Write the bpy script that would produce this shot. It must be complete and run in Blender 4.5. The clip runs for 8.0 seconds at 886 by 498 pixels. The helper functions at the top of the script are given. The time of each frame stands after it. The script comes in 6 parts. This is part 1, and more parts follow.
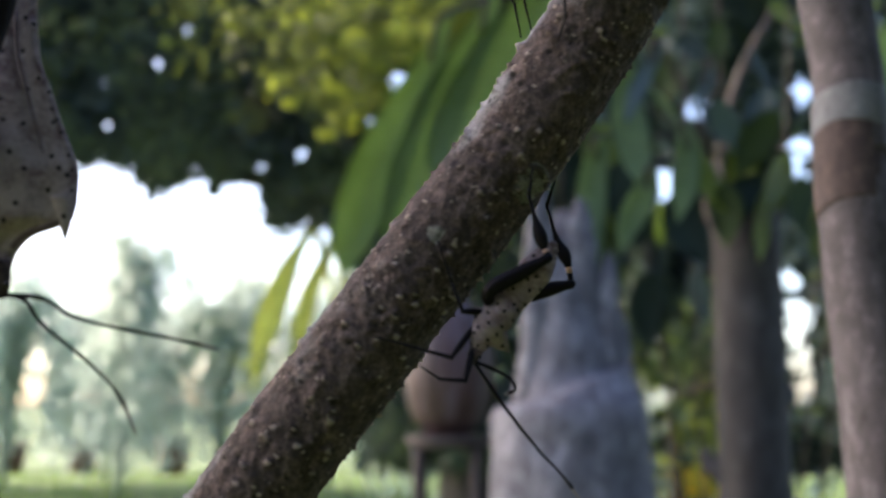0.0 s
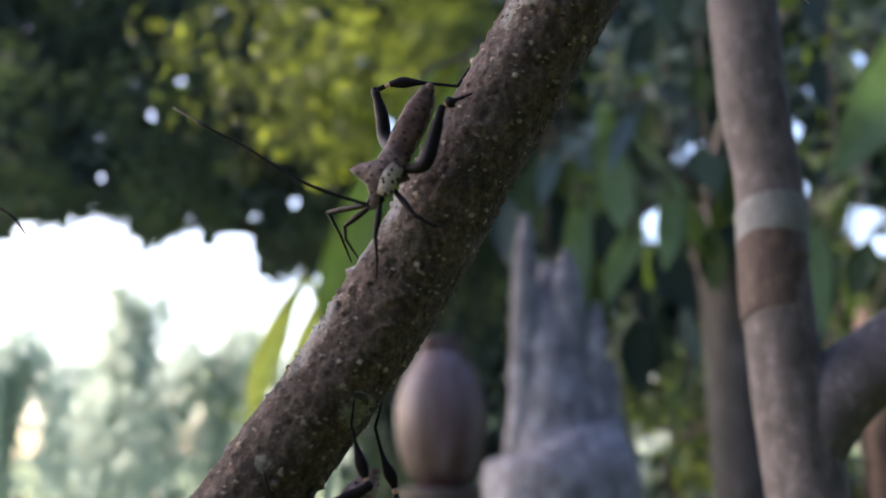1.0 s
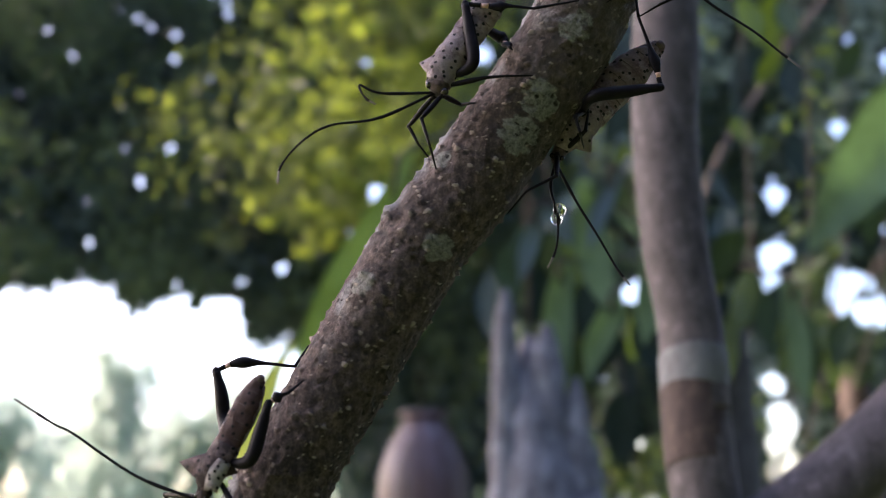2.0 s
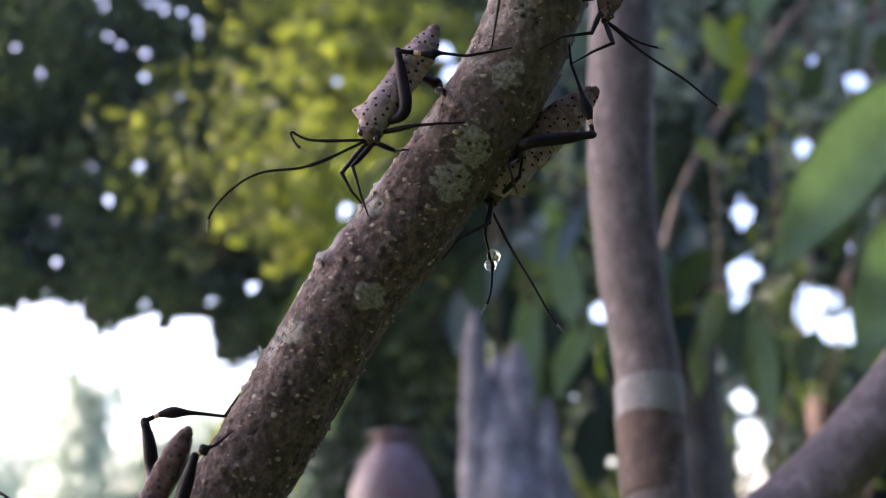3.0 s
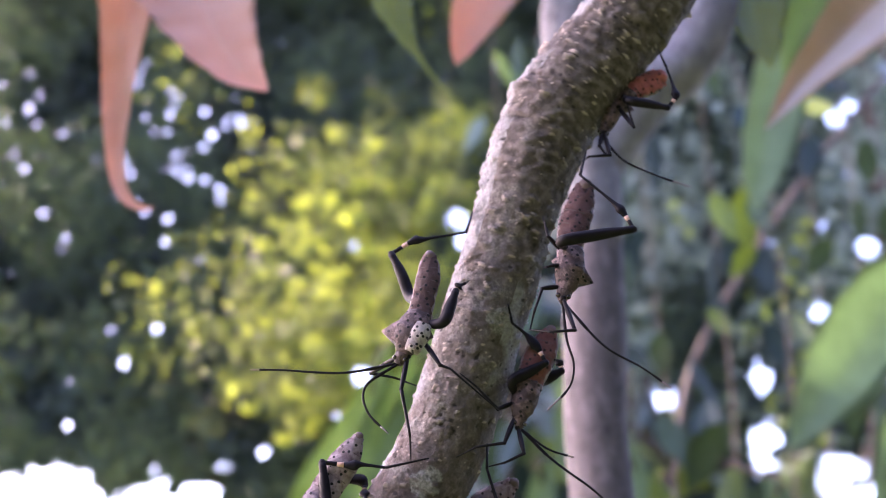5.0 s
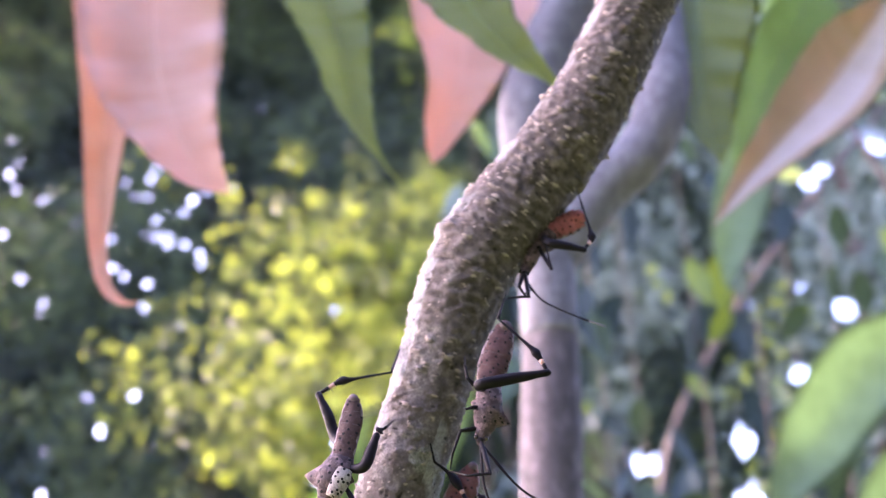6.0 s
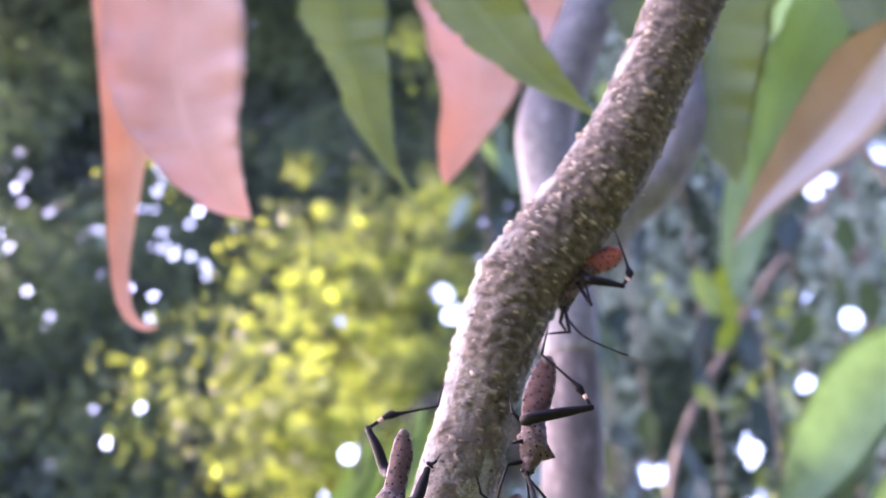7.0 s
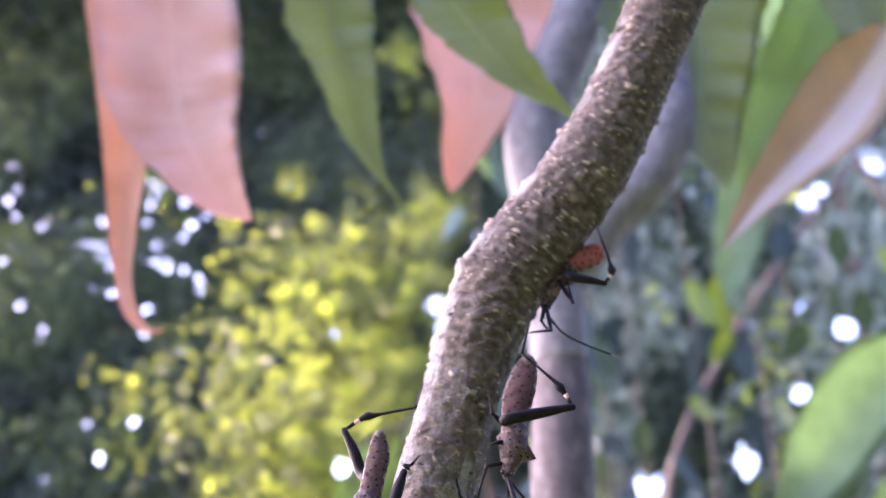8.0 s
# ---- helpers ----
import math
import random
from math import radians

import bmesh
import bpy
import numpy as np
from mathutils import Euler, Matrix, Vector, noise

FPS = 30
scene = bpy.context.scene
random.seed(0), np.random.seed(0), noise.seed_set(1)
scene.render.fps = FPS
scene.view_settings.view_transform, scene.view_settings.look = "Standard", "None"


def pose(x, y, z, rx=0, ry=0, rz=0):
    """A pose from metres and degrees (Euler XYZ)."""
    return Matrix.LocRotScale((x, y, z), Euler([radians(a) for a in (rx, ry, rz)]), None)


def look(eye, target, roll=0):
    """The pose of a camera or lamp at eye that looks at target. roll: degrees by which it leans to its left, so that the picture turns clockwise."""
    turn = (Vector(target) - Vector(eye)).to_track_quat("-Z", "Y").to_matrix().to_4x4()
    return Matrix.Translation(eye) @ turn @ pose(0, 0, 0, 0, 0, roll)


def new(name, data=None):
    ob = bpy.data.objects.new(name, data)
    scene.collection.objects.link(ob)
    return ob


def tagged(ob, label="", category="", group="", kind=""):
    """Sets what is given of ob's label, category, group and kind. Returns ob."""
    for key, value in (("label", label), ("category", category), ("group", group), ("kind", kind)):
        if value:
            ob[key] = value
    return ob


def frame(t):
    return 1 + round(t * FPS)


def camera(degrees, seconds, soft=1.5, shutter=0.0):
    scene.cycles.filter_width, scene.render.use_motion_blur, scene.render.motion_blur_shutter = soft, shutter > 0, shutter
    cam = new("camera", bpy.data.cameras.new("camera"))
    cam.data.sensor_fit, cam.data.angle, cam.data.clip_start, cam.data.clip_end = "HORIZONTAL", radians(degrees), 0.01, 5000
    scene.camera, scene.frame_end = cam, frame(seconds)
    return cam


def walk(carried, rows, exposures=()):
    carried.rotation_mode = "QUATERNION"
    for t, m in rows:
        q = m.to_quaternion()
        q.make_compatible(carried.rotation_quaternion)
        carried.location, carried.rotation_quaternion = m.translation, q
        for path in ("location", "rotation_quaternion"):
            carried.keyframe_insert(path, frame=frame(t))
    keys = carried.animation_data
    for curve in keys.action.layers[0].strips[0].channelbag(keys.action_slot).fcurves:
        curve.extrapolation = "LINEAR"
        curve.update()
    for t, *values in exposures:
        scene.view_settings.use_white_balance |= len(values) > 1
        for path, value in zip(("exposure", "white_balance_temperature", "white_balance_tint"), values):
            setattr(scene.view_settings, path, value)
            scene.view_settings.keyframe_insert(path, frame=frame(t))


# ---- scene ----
cam = camera(50.47, 8.0, soft=1.0)

PATH = [
    (0, (0.1325, -0.1194, 0.9089), (0.1049, 0.8663, 1.0751), 0.48),
    (0.2, (0.1425, -0.1207, 0.9130), (0.1103, 0.8609, 1.1013), -0.04),
    (0.3, (0.1461, -0.1215, 0.9149), (0.1135, 0.8607, 1.0998), 0.07),
    (0.5, (0.1532, -0.1235, 0.9194), (0.1219, 0.8598, 1.0987), -0.44),
    (0.7, (0.1580, -0.1269, 0.9275), (0.1215, 0.8553, 1.1117), -0.55),
    (0.8, (0.1588, -0.1287, 0.9300), (0.1214, 0.8507, 1.1282), -0.49),
    (1, (0.1611, -0.1315, 0.9373), (0.1361, 0.8460, 1.1467), -0.68),
    (1.2, (0.1650, -0.1343, 0.9446), (0.1375, 0.8397, 1.1694), -0.16),
    (1.3, (0.1683, -0.1360, 0.9493), (0.1553, 0.8398, 1.1676), -0.47),
    (1.5, (0.1759, -0.1371, 0.9542), (0.1579, 0.8347, 1.1895), -0.72),
    (1.7, (0.1828, -0.1413, 0.9627), (0.1722, 0.8293, 1.2032), -0.85),
    (1.8, (0.1869, -0.1440, 0.9688), (0.1782, 0.8274, 1.2061), -0.91),
    (2, (0.1901, -0.1474, 0.9734), (0.1757, 0.8151, 1.2442), -0.95),
    (2.2, (0.1933, -0.1505, 0.9766), (0.2031, 0.8087, 1.2593), -1.01),
    (3.3, (0.1976, -0.1476, 0.9804), (0.2106, 0.8072, 1.2773), -1.72),
    (3.5, (0.1970, -0.1487, 0.9838), (0.2014, 0.7914, 1.3247), -1.84),
    (3.7, (0.1985, -0.1523, 0.9876), (0.1829, 0.7780, 1.3541), -1.35),
    (3.8, (0.2010, -0.1551, 0.9927), (0.1888, 0.7709, 1.3700), -1.34),
    (4, (0.2057, -0.1619, 1.0007), (0.1919, 0.7576, 1.3936), -1.14),
    (4.2, (0.2086, -0.1682, 1.0072), (0.1859, 0.7494, 1.4041), -0.81),
    (4.3, (0.2097, -0.1706, 1.0099), (0.1877, 0.7415, 1.4194), -0.66),
    (4.5, (0.2124, -0.1750, 1.0143), (0.2022, 0.7275, 1.4447), -1.08),
    (4.7, (0.2128, -0.1753, 1.0132), (0.2106, 0.7462, 1.4017), -1.38),
    (4.8, (0.2148, -0.1764, 1.0146), (0.2146, 0.7439, 1.4057), -1.47),
    (5, (0.2173, -0.1780, 1.0189), (0.2180, 0.7182, 1.4625), -1.15),
    (5.2, (0.2201, -0.1849, 1.0260), (0.2306, 0.6973, 1.4966), -1.07),
    (6.3, (0.2315, -0.1968, 1.0311), (0.2519, 0.6657, 1.5367), -2.25),
    (6.5, (0.2279, -0.1997, 1.0324), (0.2443, 0.6617, 1.5400), -2.08),
    (6.7, (0.2243, -0.2025, 1.0323), (0.2463, 0.6604, 1.5373), -2.15),
    (7, (0.2211, -0.2042, 1.0320), (0.2380, 0.6557, 1.5421), -2.18),
    (7.2, (0.2206, -0.2035, 1.0315), (0.2417, 0.6552, 1.5435), -2.44),
    (7.5, (0.2199, -0.1998, 1.0307), (0.2392, 0.6504, 1.5568), -2.61),
    (7.7, (0.2216, -0.1996, 1.0312), (0.2486, 0.6464, 1.5636), -2.69),
    (8, (0.2249, -0.1980, 1.0314), (0.2482, 0.6550, 1.5528), -2.72),
]
walk(cam, [(t, look(eye, target, roll)) for t, eye, target, roll in PATH], exposures=(
    (0, 2.1, 6500, 18), (1.0, 2.2, 6500, 20), (2.0, 2.3, 6500, 23), (3.5, 2.75, 6480, 35), (4.5, 3.27, 6410, 43), (5.2, 3.59, 6350, 45), (6.5, 4.03, 6270, 48), (8.0, 3.85, 6270, 46)))
cam.data.dof.use_dof = True
cam.data.dof.focus_distance = 0.182
cam.data.dof.aperture_fstop = 14.0

# ---- light ----
SUN_WAY = Vector((-0.80, 0.27, 0.53)).normalized()
world = bpy.data.worlds.new("sky")
scene.world = world
world.use_nodes = True
sky = world.node_tree.nodes.new("ShaderNodeTexSky")
sky.sky_type = "NISHITA"
sky.sun_disc = False
sky.sun_elevation = math.asin(SUN_WAY.z)
sky.sun_rotation = math.atan2(SUN_WAY.x, SUN_WAY.y)
sky.air_density, sky.dust_density = 1.0, 2.5
background = world.node_tree.nodes["Background"]
background.inputs["Strength"].default_value = 0.15
world.node_tree.links.new(sky.outputs["Color"], background.inputs["Color"])

sun = new("sun", bpy.data.lights.new("sun", "SUN"))
sun.data.energy, sun.data.angle, sun.data.color = 3.6, radians(0.6), (1.0, 0.9, 0.74)
sun.matrix_world = look(SUN_WAY * 20, (0, 0, 0))


# ---- materials ----
class Nodes:
    """A material's node tree, written line by line."""

    def __init__(self, name):
        self.mat = bpy.data.materials.new(name)
        self.mat.use_nodes = True
        self.tree = self.mat.node_tree
        self.bsdf = self.tree.nodes["Principled BSDF"]
        self.out = self.tree.nodes["Material Output"]
        self.coord = self.tree.nodes.new("ShaderNodeTexCoord")

    def add(self, kind, **given):
        node = self.tree.nodes.new("ShaderNode" + kind)
        for key, value in given.items():
            node.inputs[key.replace("_", " ")].default_value = value
        return node

    def link(self, a, b):
        self.tree.links.new(a, b)

    def noise(self, scale, detail=4.0, rough=0.6, stretch=None):
        node = self.add("TexNoise", Scale=scale, Detail=detail, Roughness=rough)
        if stretch:
            mapping = self.add("Mapping", Scale=stretch)
            self.link(self.coord.outputs["Object"], mapping.inputs["Vector"])
            self.link(mapping.outputs["Vector"], node.inputs["Vector"])
        else:
            self.link(self.coord.outputs["Object"], node.inputs["Vector"])
        return node.outputs["Fac"]

    def ramp(self, value, stops):
        node = self.tree.nodes.new("ShaderNodeValToRGB")
        band = node.color_ramp
        while len(band.elements) < len(stops):
            band.elements.new(0.5)
        for element, (at, colour) in zip(band.elements, stops):
            element.position, element.color = at, (*colour, 1) if len(colour) == 3 else colour
        self.link(value, node.inputs["Fac"])
        return node.outputs["Color"]

    def mix(self, factor, a, b):
        node = self.tree.nodes.new("ShaderNodeMix")
        node.data_type = "RGBA"
        for value, socket in ((factor, node.inputs[0]), (a, node.inputs[6]), (b, node.inputs[7])):
            if isinstance(value, (int, float)):
                socket.default_value = value
            elif isinstance(value, tuple):
                socket.default_value = (*value, 1)
            else:
                self.link(value, socket)
        return node.outputs[2]

    def attribute(self, name):
        node = self.tree.nodes.new("ShaderNodeAttribute")
        node.attribute_name = name
        return node.outputs["Fac"]

    def bump(self, value, strength, distance):
        node = self.add("Bump", Strength=strength, Distance=distance)
        self.link(value, node.inputs["Height"])
        self.link(node.outputs["Normal"], self.bsdf.inputs["Normal"])

    def set(self, colour=None, rough=0.7, **given):
        if isinstance(colour, tuple):
            self.bsdf.inputs["Base Color"].default_value = (*colour, 1)
        elif colour is not None:
            self.link(colour, self.bsdf.inputs["Base Color"])
        if isinstance(rough, float):
            self.bsdf.inputs["Roughness"].default_value = rough
        else:
            self.link(rough, self.bsdf.inputs["Roughness"])
        for key, value in given.items():
            self.bsdf.inputs[key.replace("_", " ")].default_value = value
        return self.mat

    def see_through(self, colour, share):
        """Light that passes the thin blade of a leaf."""
        glow = self.tree.nodes.new("ShaderNodeBsdfTranslucent")
        blend = self.tree.nodes.new("ShaderNodeMixShader")
        blend.inputs[0].default_value = share
        if isinstance(colour, tuple):
            glow.inputs["Color"].default_value = (*colour, 1)
        else:
            self.link(colour, glow.inputs["Color"])
        self.link(self.bsdf.outputs[0], blend.inputs[1])
        self.link(glow.outputs[0], blend.inputs[2])
        self.link(blend.outputs[0], self.out.inputs["Surface"])


def bark_material():
    n = Nodes("bark")
    patches = n.noise(75, 6, 0.65)
    blotch = n.noise(260, 5, 0.7)
    fine = n.noise(1100, 6, 0.75)
    streak = n.noise(480, 6, 0.7, (1, 1, 0.5))
    brown = n.ramp(streak, [(0.34, (0.026, 0.020, 0.018)), (0.5, (0.064, 0.050, 0.044)), (0.66, (0.120, 0.098, 0.089))])
    grey = n.ramp(fine, [(0.36, (0.060, 0.050, 0.047)), (0.52, (0.150, 0.130, 0.124)), (0.68, (0.27, 0.243, 0.233))])
    crust = n.ramp(patches, [(0.54, (0, 0, 0)), (0.68, (0.55, 0.55, 0.55))])
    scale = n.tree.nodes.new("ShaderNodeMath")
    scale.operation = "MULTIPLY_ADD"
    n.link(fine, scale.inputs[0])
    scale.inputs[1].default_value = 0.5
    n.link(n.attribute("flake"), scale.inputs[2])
    # flake tones; cracks go near black, standing in for shade in them
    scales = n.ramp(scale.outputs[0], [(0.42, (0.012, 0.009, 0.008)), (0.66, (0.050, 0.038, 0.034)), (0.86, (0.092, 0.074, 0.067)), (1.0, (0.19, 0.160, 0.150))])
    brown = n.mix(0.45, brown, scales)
    young = n.ramp(n.mix(0.5, fine, streak), [(0.40, (0.013, 0.008, 0.008)), (0.5, (0.056, 0.036, 0.034)), (0.62, (0.165, 0.117, 0.106))])
    brown = n.mix(n.attribute("young"), brown, young)
    base = n.mix(crust, brown, n.mix(0.5, brown, grey))
    cover = n.tree.nodes.new("ShaderNodeMath")
    cover.operation = "ADD"
    n.link(n.attribute("grey"), cover.inputs[0])
    n.link(n.ramp(blotch, [(0.40, (0, 0, 0)), (0.64, (0.46, 0.46, 0.46))]), cover.inputs[1])
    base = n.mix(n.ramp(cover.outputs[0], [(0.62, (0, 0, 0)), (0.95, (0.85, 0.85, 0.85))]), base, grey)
    lichen = n.ramp(fine, [(0.36, (0.065, 0.063, 0.055)), (0.62, (0.27, 0.265, 0.245))])
    cover2 = n.tree.nodes.new("ShaderNodeMath")
    cover2.operation = "MULTIPLY"
    n.link(n.attribute("lichen"), cover2.inputs[0])
    n.link(n.ramp(blotch, [(0.30, (0.3, 0.3, 0.3)), (0.5, (1, 1, 1))]), cover2.inputs[1])
    base = n.mix(n.ramp(cover2.outputs[0], [(0.15, (0, 0, 0)), (0.5, (0.9, 0.9, 0.9))]), base, lichen)
    warts = n.ramp(n.attribute("wart"), [(0.22, (0, 0, 0)), (0.55, (1, 1, 1))])
    base = n.mix(warts, base, n.mix(fine, (0.13, 0.10, 0.086), (0.46, 0.385, 0.34)))
    # pale left edge: crust colour with the sky's light painted in
    base = n.mix(n.ramp(n.attribute("skylit_crust"), [(0.42, (0, 0, 0)), (0.52, (0.8, 0.8, 0.8))]), base, n.ramp(fine, [(0.36, (0.15, 0.148, 0.155)), (0.62, (0.31, 0.307, 0.328))]))
    pits = n.ramp(n.attribute("pit"), [(0.3, (0, 0, 0)), (0.8, (1, 1, 1))])
    base = n.mix(pits, base, (0.014, 0.010, 0.009))
    n.bump(n.mix(0.5, fine, streak), 1.0, 0.0013)
    return n.set(base, 0.78, Specular_IOR_Level=0.35)


def stem_material(name, dark, mid, pale, scale=60.0, band=0.0):
    """Smooth bark of a thin trunk; band: a broad painted ring's share."""
    n = Nodes(name)
    wide = n.noise(scale * 0.3, 4)
    rings = n.noise(scale, 5, 0.65, (0.6, 0.6, 1.3))
    colour = n.mix(wide, n.ramp(rings, [(0.3, dark), (0.55, mid), (0.8, pale)]), mid)
    flecks = n.noise(scale * 2.6, 5, 0.7, (1, 1, 0.55))
    colour = n.mix(n.ramp(flecks, [(0.52, (0, 0, 0)), (0.66, (0.75, 0.75, 0.75))]), colour, tuple(v * 1.25 for v in pale))
    colour = n.mix(n.ramp(flecks, [(0.34, (0.8, 0.8, 0.8)), (0.46, (0, 0, 0))]), colour, tuple(v * 0.7 for v in dark))
    n.bump(n.noise(scale * 6, 5), 0.5, 0.001)
    return n.set(colour, 0.8)


def shell_material(name, pale, red, share, dots=540.0, size=0.14, patchy=1.55):
    """The skin of the bugs: mottled, with black dots spread over it."""
    n = Nodes(name)
    wide = n.noise(330, 3)
    fine = n.noise(2600, 4, 0.7)
    mottle = n.noise(620, 4, 0.65)
    dusk = tuple(v * k for v, k in zip(pale, (0.52, 0.42, 0.44)))
    colour = n.mix(n.ramp(wide, [(0.42, (0, 0, 0)), (0.62, (1, 1, 1))]), pale, dusk)
    colour = n.mix(n.ramp(mottle, [(0.48, (0, 0, 0)), (0.62, (0.7, 0.7, 0.7))]), colour, tuple(min(1.0, v * patchy) for v in pale))
    if share:
        tint = n.ramp(wide, [(0.30, (share,) * 3), (0.62, (share * 0.6,) * 3)])
        colour = n.mix(tint, colour, red)
    colour = n.mix(n.ramp(fine, [(0.5, (0, 0, 0)), (0.7, (0.35, 0.35, 0.35))]), colour, (0.03, 0.02, 0.022))
    if dots:
        split = n.tree.nodes.new("ShaderNodeSeparateXYZ")
        plane = n.tree.nodes.new("ShaderNodeCombineXYZ")
        n.link(n.coord.outputs["Object"], split.inputs[0])
        n.link(split.outputs["X"], plane.inputs["X"])
        n.link(split.outputs["Z"], plane.inputs["Y"])
        cells = n.add("TexVoronoi", Scale=dots, Randomness=0.8)
        cells.voronoi_dimensions = "2D"
        n.link(plane.outputs[0], cells.inputs["Vector"])
        spots = n.ramp(cells.outputs["Distance"], [(size, (1, 1, 1)), (size + 0.035, (0, 0, 0))])
        colour = n.mix(spots, colour, (0.004, 0.003, 0.004))
    n.bump(n.mix(0.5, fine, mottle), 0.8, 0.0006)
    n.set(colour, 0.55, Specular_IOR_Level=0.2)
    if share > 0.2:
        n.see_through(red, 0.2 * share)
    return n.mat


def leaf_material(name, dark, light, through_colour, share, rough=0.45, vein=None, tip=None, fold=None):
    n = Nodes(name)
    wide = n.noise(28, 4)
    fine = n.noise(420, 4)
    colour = n.ramp(wide, [(0.35, dark), (0.65, light)])
    colour = n.mix(n.ramp(fine, [(0.55, (0, 0, 0)), (0.75, (0.3, 0.3, 0.3))]), colour, tuple(v * 0.6 for v in dark))
    coarse = n.ramp(n.noise(7, 3), [(0.38, (0, 0, 0)), (0.62, (0.75, 0.75, 0.75))])
    colour = n.mix(coarse, colour, tuple(v * k for v, k in zip(light, (1.15, 1.15, 1.3))))
    if vein:
        colour = n.mix(n.ramp(n.attribute("vein"), [(0.5, (0, 0, 0)), (0.95, (0.8, 0.8, 0.8))]), colour, vein)
    passed = n.mix(wide, tuple(v * 0.8 for v in through_colour), through_colour)
    passed = n.mix(coarse, tuple(v * 0.75 for v in through_colour), passed)
    if tip:
        towards = n.ramp(n.attribute("along"), [(0.55, (0, 0, 0)), (0.95, (0.9, 0.9, 0.9))])
        colour, passed = n.mix(towards, colour, tip), n.mix(towards, passed, tip)
    if fold:
        half = n.ramp(n.attribute("side"), [(0.10, (0, 0, 0)), (0.16, (1, 1, 1)), (0.46, (1, 1, 1)), (0.52, (0, 0, 0))])
        colour, passed = n.mix(half, colour, fold), n.mix(half, passed, fold)
    n.bump(fine, 0.25, 0.0006)
    n.set(colour, rough)
    n.see_through(passed, share)
    return n.mat


def foliage_material(name, dark, light, through_colour, share, rough=0.5):
    """Small far leaves, each of its own tint."""
    n = Nodes(name)
    island = n.tree.nodes.new("ShaderNodeNewGeometry").outputs["Random Per Island"]
    middle = tuple((a + b) / 2 for a, b in zip(dark, light))
    colour = n.ramp(island, [(0.0, middle), (0.7, light), (1.0, tuple(min(1, v * 1.15) for v in light))])
    colour = n.mix(n.ramp(n.noise(1.9, 3), [(0.42, (0, 0, 0)), (0.58, (0.95, 0.95, 0.95))]), colour, dark)
    n.set(colour, rough)
    n.see_through(n.mix(island, tuple(v * 0.6 for v in through_colour), through_colour), share)
    return n.mat


def plain_material(name, colour, rough=0.6, vary=0.3, scale=40.0, **given):
    n = Nodes(name)
    grain = n.noise(scale, 5)
    n.bump(grain, 0.3, 0.3 / scale * 0.05)
    low = tuple(v * (1 - vary) for v in colour)
    return n.set(n.ramp(grain, [(0.3, low), (0.7, colour)]), rough, **given)


BARK = bark_material()
SAPLING = stem_material("sapling_bark", (0.035, 0.029, 0.032), (0.069, 0.057, 0.063), (0.125, 0.107, 0.117), 55.0)
# upper bark lightened, with the sky's glow on it put into the colour
SKYLIT_SAPLING = stem_material("skylit_sapling_bark", (0.085, 0.082, 0.095), (0.13, 0.126, 0.145), (0.18, 0.176, 0.2), 55.0)
PALE_RING = stem_material("pale_ring", (0.10, 0.10, 0.108), (0.135, 0.137, 0.148), (0.16, 0.165, 0.175), 60.0)
RUST_RING = stem_material("rust_bark", (0.027, 0.016, 0.016), (0.052, 0.033, 0.031), (0.095, 0.062, 0.055), 60.0)
PALM = stem_material("palm_bark", (0.058, 0.057, 0.072), (0.125, 0.122, 0.150), (0.24, 0.237, 0.28), 11.0)
OLD_TRUNK = stem_material("old_trunk_bark", (0.023, 0.021, 0.021), (0.040, 0.037, 0.039), (0.068, 0.064, 0.066), 9.0)
RED_TRUNK = stem_material("reddish_trunk_bark", (0.04, 0.026, 0.02), (0.08, 0.05, 0.04), (0.12, 0.08, 0.065), 9.0)
CHITIN = plain_material("dark_shell", (0.008, 0.006, 0.008), 0.5, 0.5, 900.0, Specular_IOR_Level=0.11)
PALE_CHITIN = plain_material("pale_band", (0.50, 0.29, 0.22), 0.45, 0.2, 900.0)
TIP = plain_material("antenna_tip", (0.15, 0.125, 0.115), 0.5, 0.2, 900.0)
SEAM = plain_material("segment_seam", (0.09, 0.055, 0.055), 0.7, 0.3, 900.0)
EYE = plain_material("eye", (0.02, 0.012, 0.01), 0.15, 0.2, 900.0)
DROP = Nodes("water").set((1, 1, 1), 0.0, Transmission_Weight=1.0, IOR=1.33)
SHELL = shell_material("spotted_shell", (0.058, 0.039, 0.040), (0.5, 0.2, 0.15), 0.0, patchy=3.2)
HEAD_SHELL = shell_material("head_shell", (0.040, 0.027, 0.028), (0.5, 0.2, 0.15), 0.0, 0.0, patchy=3.5)
PALE_SHELL = shell_material("pale_spotted_shell", (0.20, 0.160, 0.168), (0.5, 0.2, 0.15), 0.0)
BROAD_SHELL = shell_material("broad_shell", (0.27, 0.215, 0.215), (0.5, 0.2, 0.15), 0.0, 260.0, 0.08, patchy=1.2)
FACE = shell_material("pale_shell", (0.29, 0.255, 0.24), (0.5, 0.2, 0.15), 0.0, 800.0, 0.2)
BELLY = {}
PINK = leaf_material("pink_leaf", (0.54, 0.32, 0.23), (0.63, 0.45, 0.37), (0.70, 0.43, 0.30), 0.45, 0.36, (0.76, 0.58, 0.52), tip=(0.66, 0.36, 0.26))
GREEN = leaf_material("green_leaf", (0.10, 0.138, 0.025), (0.16, 0.195, 0.038), (0.36, 0.44, 0.065), 0.5, 0.38, (0.2, 0.28, 0.1))
LIME = leaf_material("lime_leaf", (0.15, 0.25, 0.10), (0.22, 0.34, 0.17), (0.36, 0.52, 0.22), 0.45, 0.45, (0.3, 0.42, 0.2))
